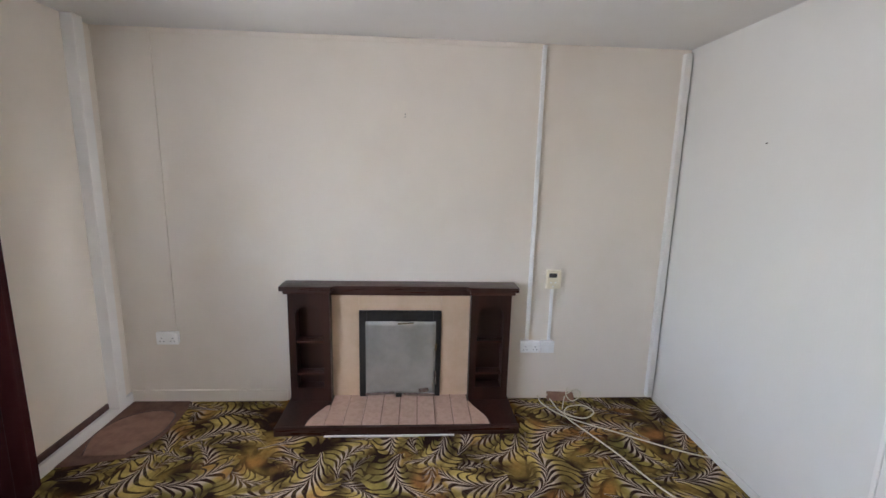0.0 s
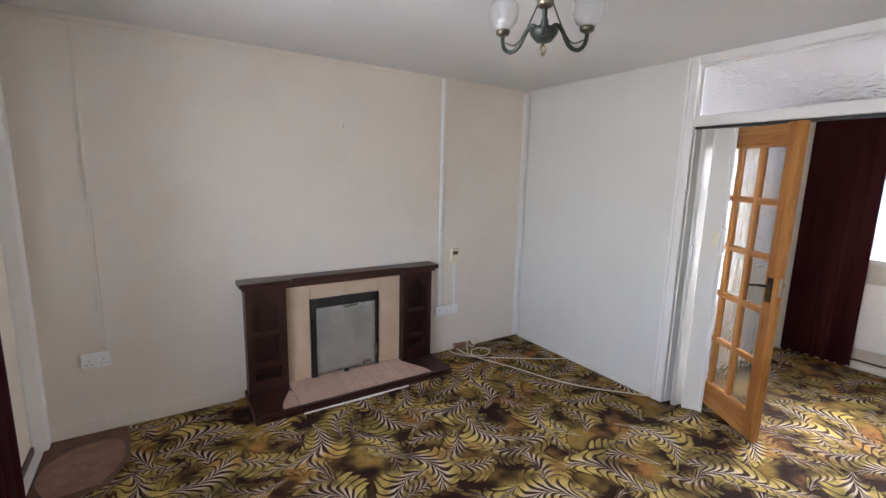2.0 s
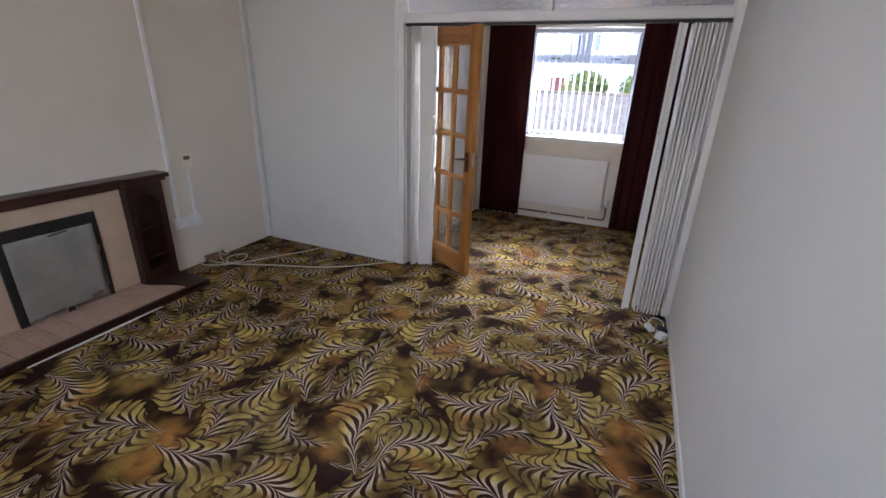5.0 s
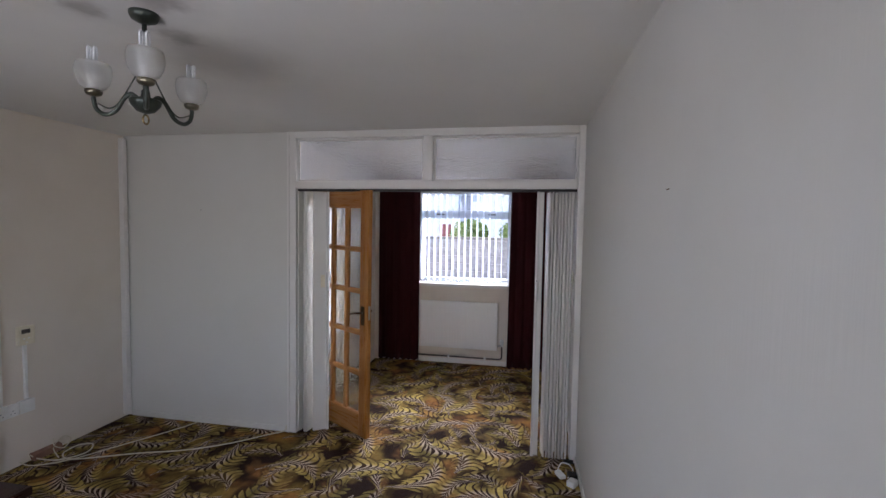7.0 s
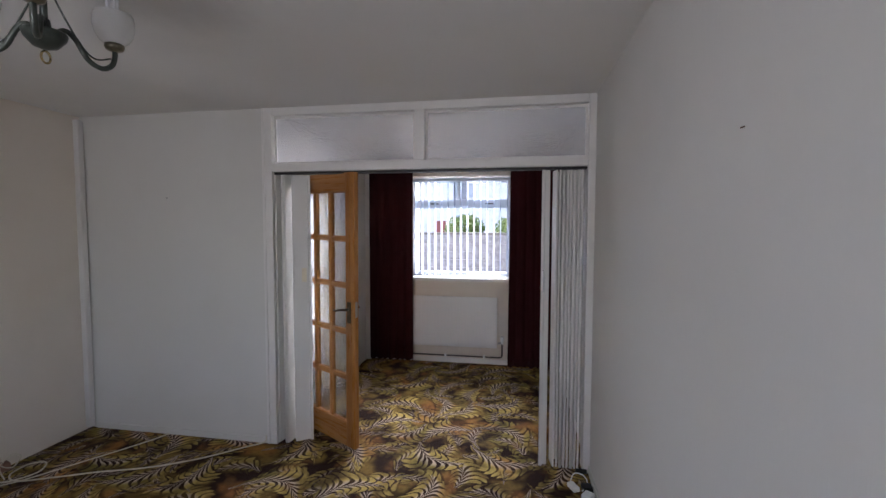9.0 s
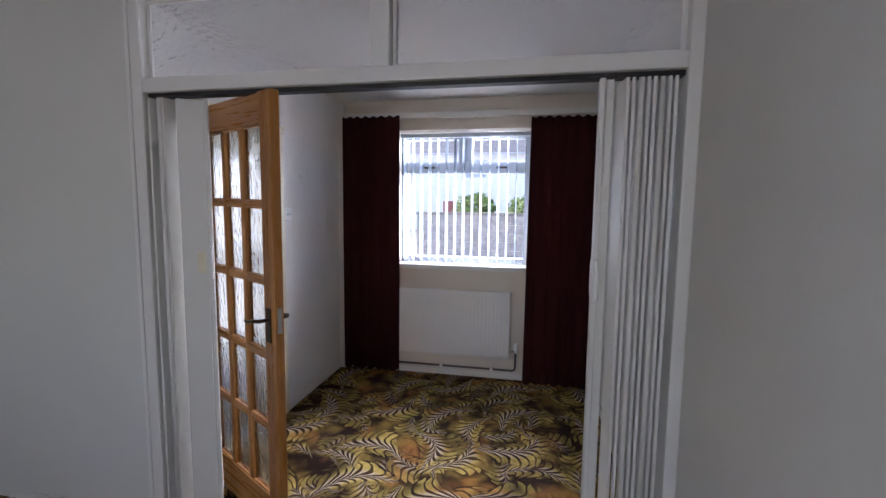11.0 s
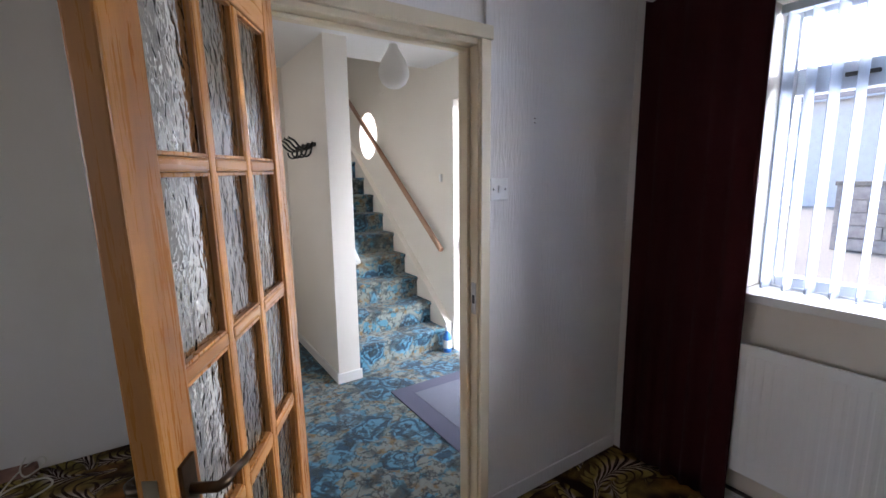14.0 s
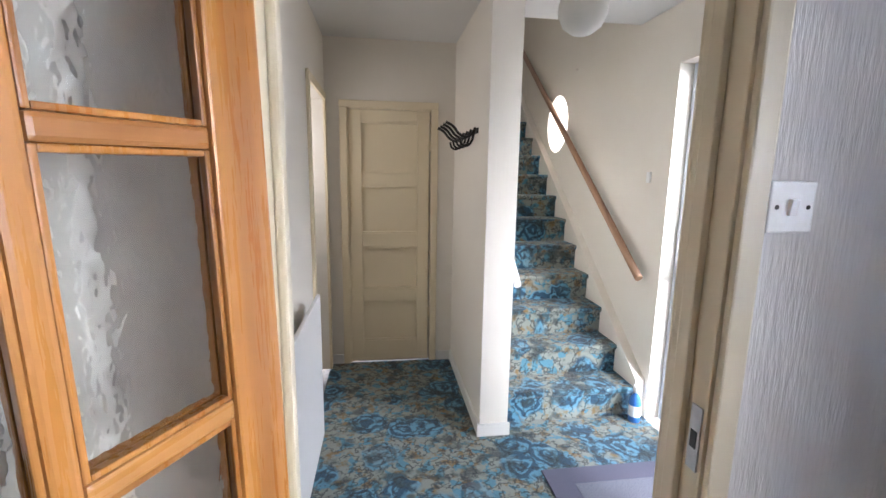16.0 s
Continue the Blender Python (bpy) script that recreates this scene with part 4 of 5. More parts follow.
structure("skirting_hall", boxes(((0.875 + 0.05, HALL_Y - 0.014, 0), (1.046, HALL_Y, 0.075)), ((1.032, 0.045, 0), (1.046, HALL_Y - 0.014, 0.075)), ((1.030, 0.026, 0), (1.222, 0.04, 0.075)), ((0.112, HALL_Y - 0.014, 0), (0.195, HALL_Y, 0.075)), bevel=0.003), M_GLOSS, "white hall skirting", "skirting")
structure("trim_wall_edge", boxes(((-0.93 - 0.03, -0.006, 0.46), (-0.93, 0, H)), bevel=0.002), M_CREAM, "raised edge strip on the chimney wall", "trim")
structure("trim_ceiling_edge", boxes(((WEST, -0.008, H - 0.03), (-0.96, 0, H)), bevel=0.002), M_CREAM, "raised paper edge under the ceiling", "trim")

single("cable_trunking", boxes(((-0.974, -0.022, 0.455), (-0.948, 0, H - 0.01)), bevel=0.003), M_PLASTIC, "thin white trunking from the ceiling to the sockets", "trunking", "wall trunking")
single("cable_trunking", boxes(((-0.814, -0.018, 0.455), (-0.794, 0, 0.835)), bevel=0.003), M_PLASTIC, "short white trunking below the heating control", "trunking", "wall trunking")
single("cable_trunking", boxes(((-3.372, -0.012, 0.52), (-3.356, 0, H - 0.01)), bevel=0.003), M_CREAM, "painted-over trunking rising from a socket", "trunking", "wall trunking")
single("cable_trunking", boxes(((1.116, SIDE - 0.014, 1.385), (1.132, SIDE, H - 0.01)), bevel=0.003), M_GLOSS, "thin painted trunking dropping to the light switch", "trunking", "wall trunking")


def socket(label, x0, x1, z0, z1, y, gangs, category="socket"):
    ob = thing("wall_socket", label, category, "wall sockets")
    part("back_box", boxes(((x0 + 0.004, y, z0 + 0.004), (x1 - 0.004, y - 0.026, z1 - 0.004)), bevel=0.003), M_PLASTIC, ob)
    part("face_plate", boxes(((x0, y - 0.026, z0), (x1, y - 0.034, z1)), bevel=0.003), M_PLASTIC, ob)
    for k in range(gangs):
        cx = x0 + (x1 - x0) * (k + 0.5) / gangs
        cz = (z0 + z1) / 2 - 0.012
        part("rocker", boxes(((cx - 0.009, y - 0.034, z1 - 0.028), (cx + 0.009, y - 0.038, z1 - 0.010)), bevel=0.002), M_PLASTIC, ob)
        # thin dark chips on the plate give the shade inside the pin holes
        for dx, dz in ((0, 0.014), (-0.012, -0.008), (0.012, -0.008)):
            part("pin_hole_shade", boxes(((cx + dx - 0.004, y - 0.0341, cz + dz - 0.002), (cx + dx + 0.004, y - 0.0345, cz + dz + 0.002))), M_DARK, ob)
    return ob


socket("white double socket on the chimney wall with soot shadow", -3.478, -3.337, 0.428, 0.515, 0, 2)
socket("white surface double socket beside the fireplace", -1.008, -0.868, 0.366, 0.452, 0, 2)
sw = thing("fused_switch", "white fused switch box under the heating control", "switch")
part("back_box", boxes(((-0.860, 0, 0.37), (-0.772, -0.03, 0.45)), bevel=0.003), M_PLASTIC, sw)
part("face_plate", boxes(((-0.864, -0.03, 0.366), (-0.768, -0.037, 0.454)), bevel=0.003), M_PLASTIC, sw)
part("rocker", boxes(((-0.825, -0.037, 0.40), (-0.807, -0.041, 0.42)), bevel=0.002), M_PLASTIC, sw)

ctl = thing("heating_control", "cream plastic heating control with a small display", "thermostat")
part("case", boxes(((-0.852, 0, 0.835), (-0.752, -0.034, 0.965)), bevel=0.006), M_AGED, ctl)
part("display", boxes(((-0.838, -0.0342, 0.915), (-0.784, -0.0355, 0.945)), bevel=0.001), M_DARK, ctl, "dark grey display")
for dx, dz in ((0.0, 0.0), (0.03, 0.0), (0.015, -0.028)):
    part("button", boxes(((-0.830 + dx, -0.034, 0.875 + dz), (-0.816 + dx, -0.037, 0.885 + dz)), bevel=0.002), M_PLASTIC, ctl)

ls = thing("light_switch", "white single light switch beside the doorway", "light switch")
part("plate", boxes(((1.142, SIDE, 1.39), (1.230, SIDE - 0.016, 1.478)), bevel=0.004), M_PLASTIC, ls)
bm = bmesh.new()
box(bm, (-0.008, -0.005, -0.014), (0.008, 0.004, 0.014), 0.002, pose(1.186, SIDE - 0.017, 1.434, 8, 0, 0))
part("rocker", bm, M_PLASTIC, ls)
for dx in (-0.030, 0.030):
    bm = bmesh.new()
    sweep(bm, [(1.186 + dx, SIDE - 0.016, 1.434), (1.186 + dx, SIDE - 0.0172, 1.434)], 0.004, 8)
    part("screw", bm, M_DARK, ls, "dark screw head")


def nail_mark(x, y, z, axis):
    """A picture hook's remains: two pins and a rusty plate."""
    ob = thing("picture_hook", "small rusty picture hook in bare papered wall", "hook", "old picture hooks")
    d = Vector((0, -1, 0)) if axis == 1 else Vector((-1, 0, 0)) if axis == 0 else Vector((0, 1, 0))
    p = Vector((x, y, z))
    for dz in ((0.0, -0.018) if axis == 1 else (0.0,)):
        bm = bmesh.new()
        sweep(bm, [p + Vector((0, 0, dz)), p + d * 0.008 + Vector((0, 0, dz - 0.003))], [0.0020, 0.0016] if x > 0.5 or axis == 2 else [0.0034, 0.0026], 6)
        part("pin", bm, M_RUST if x > 0.5 or axis == 2 else M_DARK, ob)
    return ob


nail_mark(-1.833, 0, 1.969, 1)
nail_mark(0, -0.744, 1.80, 0)
nail_mark(1.385, SIDE, 1.722, 1)
nail_mark(-1.83, SOUTH, 1.817, 2)


# ---- fireplace ----
def niche_pillar(ob, x0, x1):
    """A side pillar of the surround with an arched niche and two shelves."""
    z0, z1, front, back = 0.048, 0.815, -0.112, 0.0
    a, b, top = x0 + 0.045, x1 - 0.045, 0.66
    mid, r = (a + b) / 2, (b - a) / 2
    bm = bmesh.new()
    box(bm, (x0, back, z0), (a, front, z1))
    box(bm, (b, back, z0), (x1, front, z1))
    box(bm, (a, back, z0), (b, front, z0 + 0.10))
    box(bm, (a, back, z0 + 0.10), (b, -0.018, z1))
    n = 12
    under = [(mid - r * math.cos(math.pi * k / n), top + r * 0.8 * math.sin(math.pi * k / n)) for k in range(n + 1)]
    for (xa, za), (xb, zb) in zip(under, under[1:]):
        prism(bm, [(xa, za), (xb, zb), (xb, z1), (xa, z1)], -0.018, front, 1)
    part("pillar", bm, M_MAHOGANY, ob)
    for z in (0.235, 0.465):
        part("niche_shelf", boxes(((a, -0.018, z), (b, front + 0.012, z + 0.016)), bevel=0.003), M_MAHOGANY_X, ob)


fire = thing("fireplace_surround", "dark mahogany fireplace surround with niched pillars and mantel", "fireplace")
niche_pillar(fire, -2.585, -2.315)
niche_pillar(fire, -1.378, -1.108)
bm = bmesh.new()
prism(bm, [(-2.622, 0), (-2.622, -0.165), (-2.30, -0.165), (-2.275, -0.135), (-1.415, -0.135), (-1.39, -0.165), (-1.072, -0.165), (-1.072, 0)], 0.842, 0.872)
part("mantel_shelf", bm, M_MAHOGANY_X, fire)
for xa, xb, yy in ((-2.605, -2.305, -0.145), (-1.388, -1.089, -0.145)):
    part("capital", boxes(((xa, 0, 0.815), (xb, yy, 0.842)), bevel=0.008), M_MAHOGANY_X, fire)
part("frieze", boxes(((-2.315, 0, 0.795), (-1.378, -0.085, 0.842)), bevel=0.006), M_MAHOGANY_X, fire)
# hearth of two curved plinths and a front lip
bm = bmesh.new()
box(bm, (-2.605, -0.435, 0.0), (-1.09, -0.405, 0.055), 0.005)
part("hearth_lip", bm, M_MAHOGANY_X, fire)
for s, xo, xi in ((1, -2.600, -2.315), (-1, -1.095, -1.378)):
    curve = [(xi - s * 0.11 * math.sin(math.pi / 2 * k / 10) ** 1.4, -0.112 - 0.293 * k / 10) for k in range(11)]
    bm = bmesh.new()
    prism(bm, [(xo, -0.405), (xo, 0.0), (xi, 0.0)] + curve, 0.0, 0.055 if s > 0 else 0.0551)
    part("plinth", bm, M_MAHOGANY, fire)

hearth = thing("hearth", "hearth of pinkish tiles in one row", "hearth")
part("bed", boxes(((-2.31, -0.405, 0.0), (-1.383, -0.0, 0.044)), ((-2.425, -0.404, 0.0), (-1.27, -0.36, 0.0435))), M_GROUT, hearth)


def inside(y):
    """Left and right ends of the tiled bed at depth y."""
    k = min(max((-0.112 - y) / 0.293, 0), 1)
    d = 0.11 * math.sin(math.pi / 2 * k) ** 1.4
    return -2.315 - d + 0.003, -1.378 + d - 0.003


count = 10
xs = [-2.425 + (1.155) * k / count for k in range(count + 1)]
for a, b in zip(xs, xs[1:]):
    rows = [-0.402 + 0.372 * k / 8 for k in range(9)]
    left, right = [], []
    for y in rows:
        lo, hi = inside(y)
        p, q = max(a + 0.0025, lo), min(b - 0.0025, hi)
        if q - p > 0.004:
            left.append((p, y))
            right.append((q, y))
    if len(left) > 1:
        bm = bmesh.new()
        prism(bm, left[::-1] + right, 0.044, 0.0535 + 0.0006 * random.random())
        bmesh.ops.remove_doubles(bm, verts=bm.verts, dist=1e-5)
        part("tile", bm, M_TILE, hearth)

back = thing("hearth_back_panel", "peach marble-look back panel of the fireplace", "fireplace panel")
for a, b in (((-2.315, -0.04, 0.054), (-2.1305, 0, 0.795)), ((-1.5745, -0.04, 0.054), (-1.378, 0, 0.795)), ((-2.13, -0.04, 0.676), (-1.575, 0, 0.795))):
    part("slab", boxes((a, b), bevel=0.0015), M_PEACH, back)
grate = thing("fire_opening", "black fire frame sealed with taped silver board", "fire frame")
for a, b in (((-2.132, -0.058, 0.054), (-2.078, -0.0, 0.678)), ((-1.628, -0.058, 0.054), (-1.573, -0.0, 0.678)), ((-2.078, -0.058, 0.60), (-1.628, -0.0, 0.678))):
    part("iron_frame", boxes((a, b), bevel=0.005), M_BLACK, grate)
part("dark_back", boxes(((-2.078, -0.012, 0.054), (-1.628, -0.004, 0.60))), M_BLACK, grate)
bm = bmesh.new()
k = 16
vs = [[bm.verts.new((-2.088 + 0.478 * i / k, -0.062 - 0.004 * noise.noise((i * 0.35, j * 0.35, 3)), 0.070 + 0.535 * j / k + (0.006 * noise.noise((i * 0.6, 2, 1)) if j in (0, k) else 0))) for i in range(k + 1)] for j in range(k + 1)]
for j in range(k):
    for i in range(k):
        f = bm.faces.new((vs[j][i], vs[j][i + 1], vs[j + 1][i + 1], vs[j + 1][i]))
        f.smooth = True
board = part("foil_board", bm, M_FOIL, grate, "crumpled silver foil board")
board.modifiers.new("thickness", "SOLIDIFY").thickness = 0.003
for a, b, turn in (((-2.09, 0.066), (0.20, 0.020), 3), ((-1.83, 0.066), (0.22, 0.022), -2), ((-1.615, 0.15), (0.016, 0.10), 2), ((-1.618, 0.40), (0.014, 0.05), -5), ((-1.72, 0.085), (0.07, 0.03), 8), ((-1.87, 0.585), (0.11, 0.012), 4)):
    bm = bmesh.new()
    box(bm, (0, -0.0015, 0), (b[0], 0.0015, b[1]), 0.0006, pose(a[0], -0.0695, a[1], 0, -turn, 0))
    for v in bm.verts:
        v.co.y += 0.003 * noise.noise(v.co * 40)
    part("tape", bm, M_TAPE, grate, "shiny silver tape")
# solid black block stands in for the shade of a gap under the foil
part("gap_shade", boxes(((-1.880, -0.0725, 0.056), (-1.84, -0.066, 0.085))), M_BLACK, grate)
single("paper_strip", boxes(((-2.30, -0.447, 0.0), (-1.50, -0.4365, 0.008)), ((-2.05, -0.452, 0.0), (-1.72, -0.4475, 0.011)), bevel=0.002), M_PLASTIC, "torn white strip showing under the hearth edge", "paper strip")

# ---- bare underlay in the corner, cable and plugs ----
def smooth_path(pts, per=8):
    out = []
    for i in range(len(pts) - 1):
        p0, p1, p2, p3 = (Vector(pts[max(i - 1, 0)]), Vector(pts[i]), Vector(pts[i + 1]), Vector(pts[min(i + 2, len(pts) - 1)]))
        for k in range(per):
            t = k / per
            out.append(0.5 * ((2 * p1) + (p2 - p0) * t + (2 * p0 - 5 * p1 + 4 * p2 - p3) * t * t + (3 * p1 - p0 - 3 * p2 + p3) * t ** 3))
    return out + [Vector(pts[-1])]


pad = thing("underlay_patch", "bare pinkish-brown underlay where the carpet is cut away", "underlay")
bm = bmesh.new()
prism(bm, [(WEST + 0.023, -0.017), (-3.30, -0.017), (-3.272, -0.12), (-3.262, -0.24), (-3.268, -0.42), (-3.345, -0.61), (-3.50, -0.655), (WEST + 0.023, -0.69)], 0.0, 0.006)
part("backing", bm, M_BACKING, pad, "dark brown backing")
rim = smooth_path([(-3.60, -0.60, 0), (-3.668, -0.41, 0), (-3.63, -0.25, 0), (-3.51, -0.155, 0), (-3.36, -0.15, 0), (-3.295, -0.23, 0), (-3.29, -0.42, 0), (-3.37, -0.59, 0)], 4)
bm = bmesh.new()
prism(bm, [(p.x, p.y) for p in rim], 0.006, 0.010)
part("felt", bm, M_UNDERLAY, pad, "pinkish felt")
bm = bmesh.new()
sweep(bm, [(p.x, p.y, 0.010) for p in rim], 0.004, 6)
part("seam", bm, M_BROWN, pad, "dark curved seam")

ZC = 0.007
cable = thing("aerial_cable", "cream cable looped loosely over the carpet", "cable")
bm = bmesh.new()
sweep(bm, smooth_path([(-0.80, -0.02, 0.05), (-0.77, -0.06, 0.012), (-0.74, -0.20, ZC), (-0.62, -0.28, ZC), (-0.52, -0.22, ZC + 0.006), (-0.56, -0.13, 0.012), (-0.68, -0.15, 0.014), (-0.73, -0.27, 0.014),
                       (-0.64, -0.46, ZC), (-0.55, -0.66, ZC), (-0.45, -0.93, ZC), (-0.30, -1.18, ZC), (-0.10, -1.40, ZC), (-0.02, -1.50, 0.012), (-0.016, -1.515, 0.06)]), 0.0045, 8)
part("lead", bm, M_CABLE, cable)
bm = bmesh.new()
sweep(bm, smooth_path([(-0.86, -0.015, 0.03), (-0.84, -0.10, ZC), (-0.72, -0.27, ZC), (-0.45, -0.45, ZC), (-0.22, -0.60, ZC), (-0.05, -0.69, ZC), (-0.014, -0.70, 0.012)]), 0.004, 8)
part("lead", bm, M_CABLE, cable)
bm = bmesh.new()
sweep(bm, smooth_path([(-0.64, -0.015, 0.09), (-0.66, -0.05, 0.05), (-0.63, -0.10, 0.03), (-0.56, -0.07, 0.06), (-0.58, -0.03, 0.08), (-0.66, -0.04, 0.04), (-0.72, -0.16, ZC)]), 0.004, 8)
part("coil", bm, M_CABLE, cable)
bm = bmesh.new()
box(bm, (-0.79, -0.05, 0.0), (-0.60, -0.004, 0.05), 0.012)
for v in bm.verts:
    v.co += noise.noise_vector(v.co * 22) * 0.012
    v.co.z = max(v.co.z, 0.001)
single("rag", bm, M_UNDERLAY, "scrap of brown underlay bunched at the wall", "scrap")

plug = thing("phone_adaptor", "white phone plug and lead lying by the folding door", "plug")
bm = bmesh.new()
box(bm, (-0.04, -0.022, 0), (0.04, 0.022, 0.026), 0.007, pose(-0.205, -3.665, 0.001, 0, 0, 25))
part("plug_body", bm, M_PLASTIC, plug)
bm = bmesh.new()
box(bm, (-0.032, -0.028, 0), (0.032, 0.028, 0.040), 0.008, pose(-0.305, -3.735, 0.001, 0, 0, -35))
part("adaptor", bm, M_PLASTIC, plug)
bm = bmesh.new()
sweep(bm, smooth_path([(-0.17, -3.65, 0.02), (-0.12, -3.68, 0.05), (-0.10, -3.74, 0.03), (-0.16, -3.755, 0.012), (-0.25, -3.71, 0.02)]), 0.004, 6)
part("lead", bm, M_PLASTIC, plug)
bm = bmesh.new()
box(bm, (-0.03, -0.03, 0), (0.03, 0.03, 0.03), 0.006, pose(-0.205, -3.745, 0.001, 0, 0, 10))
part("black_block", bm, M_BLACK, plug, "black cable block")
bm = bmesh.new()
sweep(bm, [(-0.02, -3.77, 0.012), (-0.02, -3.70, 0.012)], 0.016, 8)
single("carpet_scrap", bm, M_BLACK, "dark scrap tucked at the folding door foot", "scrap")


# ---- chandelier ----
def chandelier(cx, cy):
    ob = thing("chandelier", "three-armed grey-green metal ceiling light with frosted shades", "chandelier")
    part("ceiling_rose", lathe(bmesh.new(), [(0.010, -0.036), (0.018, -0.033), (0.040, -0.022), (0.046, -0.010), (0.047, 0.0)], (cx, cy, H), 24), M_VERDIGRIS, ob)
    part("stem", sweep(bmesh.new(), [(cx, cy, 2.11), (cx, cy, H - 0.03)], 0.008, 10), M_VERDIGRIS, ob)
    part("hub", lathe(bmesh.new(), [(0.006, -0.030), (0.028, -0.022), (0.046, 0.0), (0.050, 0.014), (0.046, 0.018), (0.016, 0.022), (0.012, 0.05)], (cx, cy, 2.105), 20), M_VERDIGRIS, ob)
    ring = [(cx + 0.012 * math.cos(a), cy, 2.055 + 0.016 * math.sin(a)) for a in [2 * math.pi * k / 14 for k in range(15)]]
    part("pull_ring", sweep(bmesh.new(), ring, 0.003, 6), M_BRASS, ob, "small brass ring")
    for k in range(3):
        a = math.radians(225 + 120 * k)
        d = Vector((math.cos(a), math.sin(a), 0))
        o = Vector((cx, cy, 0))
        pts = [(0.02, 2.120), (0.045, 2.142), (0.07, 2.128), (0.10, 2.082), (0.135, 2.068), (0.163, 2.085), (0.172, 2.115), (0.172, 2.135)]
        part("arm", sweep(bmesh.new(), smooth_path([o + d * r + Vector((0, 0, z)) for r, z in pts], 5), 0.0075, 8), M_VERDIGRIS, ob)
        wire = [(0.012, 2.25), (0.04, 2.19), (0.085, 2.115), (0.12, 2.09), (0.16, 2.105)]
        part("scroll_wire", sweep(bmesh.new(), smooth_path([o + d * r + Vector((0, 0, z)) for r, z in wire], 5), 0.0025, 6), M_VERDIGRIS, ob)
        p = o + d * 0.172
        cup = part("cup", lathe(bmesh.new(), [(0.008, 2.128), (0.022, 2.134), (0.026, 2.142), (0.026, 2.150), (0.014, 2.152)], (p.x, p.y, 0), 16), M_CUP, ob, "tarnished metal lamp cup")
        part("shade", lathe(bmesh.new(), [(0.022, 2.152), (0.038, 2.162), (0.049, 2.182), (0.054, 2.206), (0.053, 2.228), (0.050, 2.240)], (p.x, p.y, 0), 24, 0.003), M_TULIP, cup, "frosted glass tulip shade")
        bulb = part("bulb", lathe(bmesh.new(), [(0.012, 2.152), (0.018, 2.16), (0.018, 2.19), (0.014, 2.195)], (p.x, p.y, 0), 12), M_PLASTIC, cup)
        for q in ((-0.009, 0.006), (0.009, 0.006), (0.0, -0.010)):
            bm = bmesh.new()
            x, y = p.x + q[0], p.y + q[1]
            sweep(bm, [(x - 0.005, y, 2.19), (x - 0.005, y, 2.290), (x - 0.003, y, 2.297), (x + 0.003, y, 2.297), (x + 0.005, y, 2.290), (x + 0.005, y, 2.19)], 0.0042, 6)
            part("lamp_tube", bm, M_TUBE, cup)
    return ob


chandelier(-1.865, -2.05)

# ---- hall ----
hall_door = thing("panel_door", "closed cream painted door with four sunk panels", "door")
bm = bmesh.new()
rails = [(0.001, 0.17), (0.50, 0.59), (0.93, 1.03), (1.39, 1.48), (1.86, 1.94)]
box(bm, (0.262, HALL_Y + 0.02, 0.001), (0.352, HALL_Y + 0.055, 1.94), 0.003)
box(bm, (0.768, HALL_Y + 0.02, 0.001), (0.858, HALL_Y + 0.055, 1.94), 0.003)
for a, b in rails:
    box(bm, (0.352, HALL_Y + 0.02, a), (0.768, HALL_Y + 0.055, b), 0.003)
part("door_frame", bm, M_CREAMDOOR, hall_door)
for (_, a), (b, _) in zip(rails, rails[1:]):
    part("panel", boxes(((0.352, HALL_Y + 0.046, a), (0.768, HALL_Y + 0.053, b))), M_CREAMDOOR, hall_door)
    part("panel_moulding", boxes(((0.352, HALL_Y + 0.024, a), (0.768, HALL_Y + 0.046, a + 0.014)), ((0.352, HALL_Y + 0.024, b - 0.014), (0.768, HALL_Y + 0.046, b)), bevel=0.003), M_CREAMDOOR, hall_door)
bm = bmesh.new()
sweep(bm, [(0.285, HALL_Y + 0.02, 1.02), (0.285, HALL_Y - 0.025, 1.02)], [0.008, 0.014], 10)
part("knob", bm, M_CREAMDOOR, hall_door)
for z in (0.35, 1.65):
    part("hinge", boxes(((0.858, HALL_Y + 0.016, z), (0.868, HALL_Y + 0.026, z + 0.08)), bevel=0.002), M_CREAMDOOR, hall_door)
trim = tagged(new("door_frame_end"), "cream painted door architrave", "door frame", kind="structure")
for nm, a, b in (("lining", (0.25, HALL_Y + 0.002, 0), (0.262, HALL_Y + 0.1, 1.95)), ("lining", (0.858 + 0.01, HALL_Y + 0.002, 0), (0.88, HALL_Y + 0.1, 1.95)), ("lining", (0.262, HALL_Y + 0.002, 1.942), (0.868, HALL_Y + 0.1, 1.952)),
                 ("architrave", (0.200, HALL_Y - 0.016, 0), (0.252, HALL_Y, 1.948)), ("architrave", (0.868, HALL_Y - 0.016, 0), (0.920, HALL_Y, 1.948)), ("architrave", (0.200, HALL_Y - 0.018, 1.948), (0.920, HALL_Y, 1.998))):
    part(nm, boxes((a, b), bevel=0.005), M_CREAMDOOR, trim)
trim = tagged(new("door_frame_side"), "cream painted architrave of the side doorway", "door frame", kind="structure")
for nm, a, b in (("architrave", (0.10, 0.33, 0), (0.118, 0.382, 1.98)), ("architrave", (0.10, 1.018, 0), (0.118, 1.07, 1.98)), ("architrave", (0.10, 0.33, 1.98), (0.118, 1.07, 2.03))):
    part(nm, boxes((a, b), bevel=0.004), M_CREAMDOOR, trim)

RISE, GO, Y0 = 0.187, 0.236, 0.165
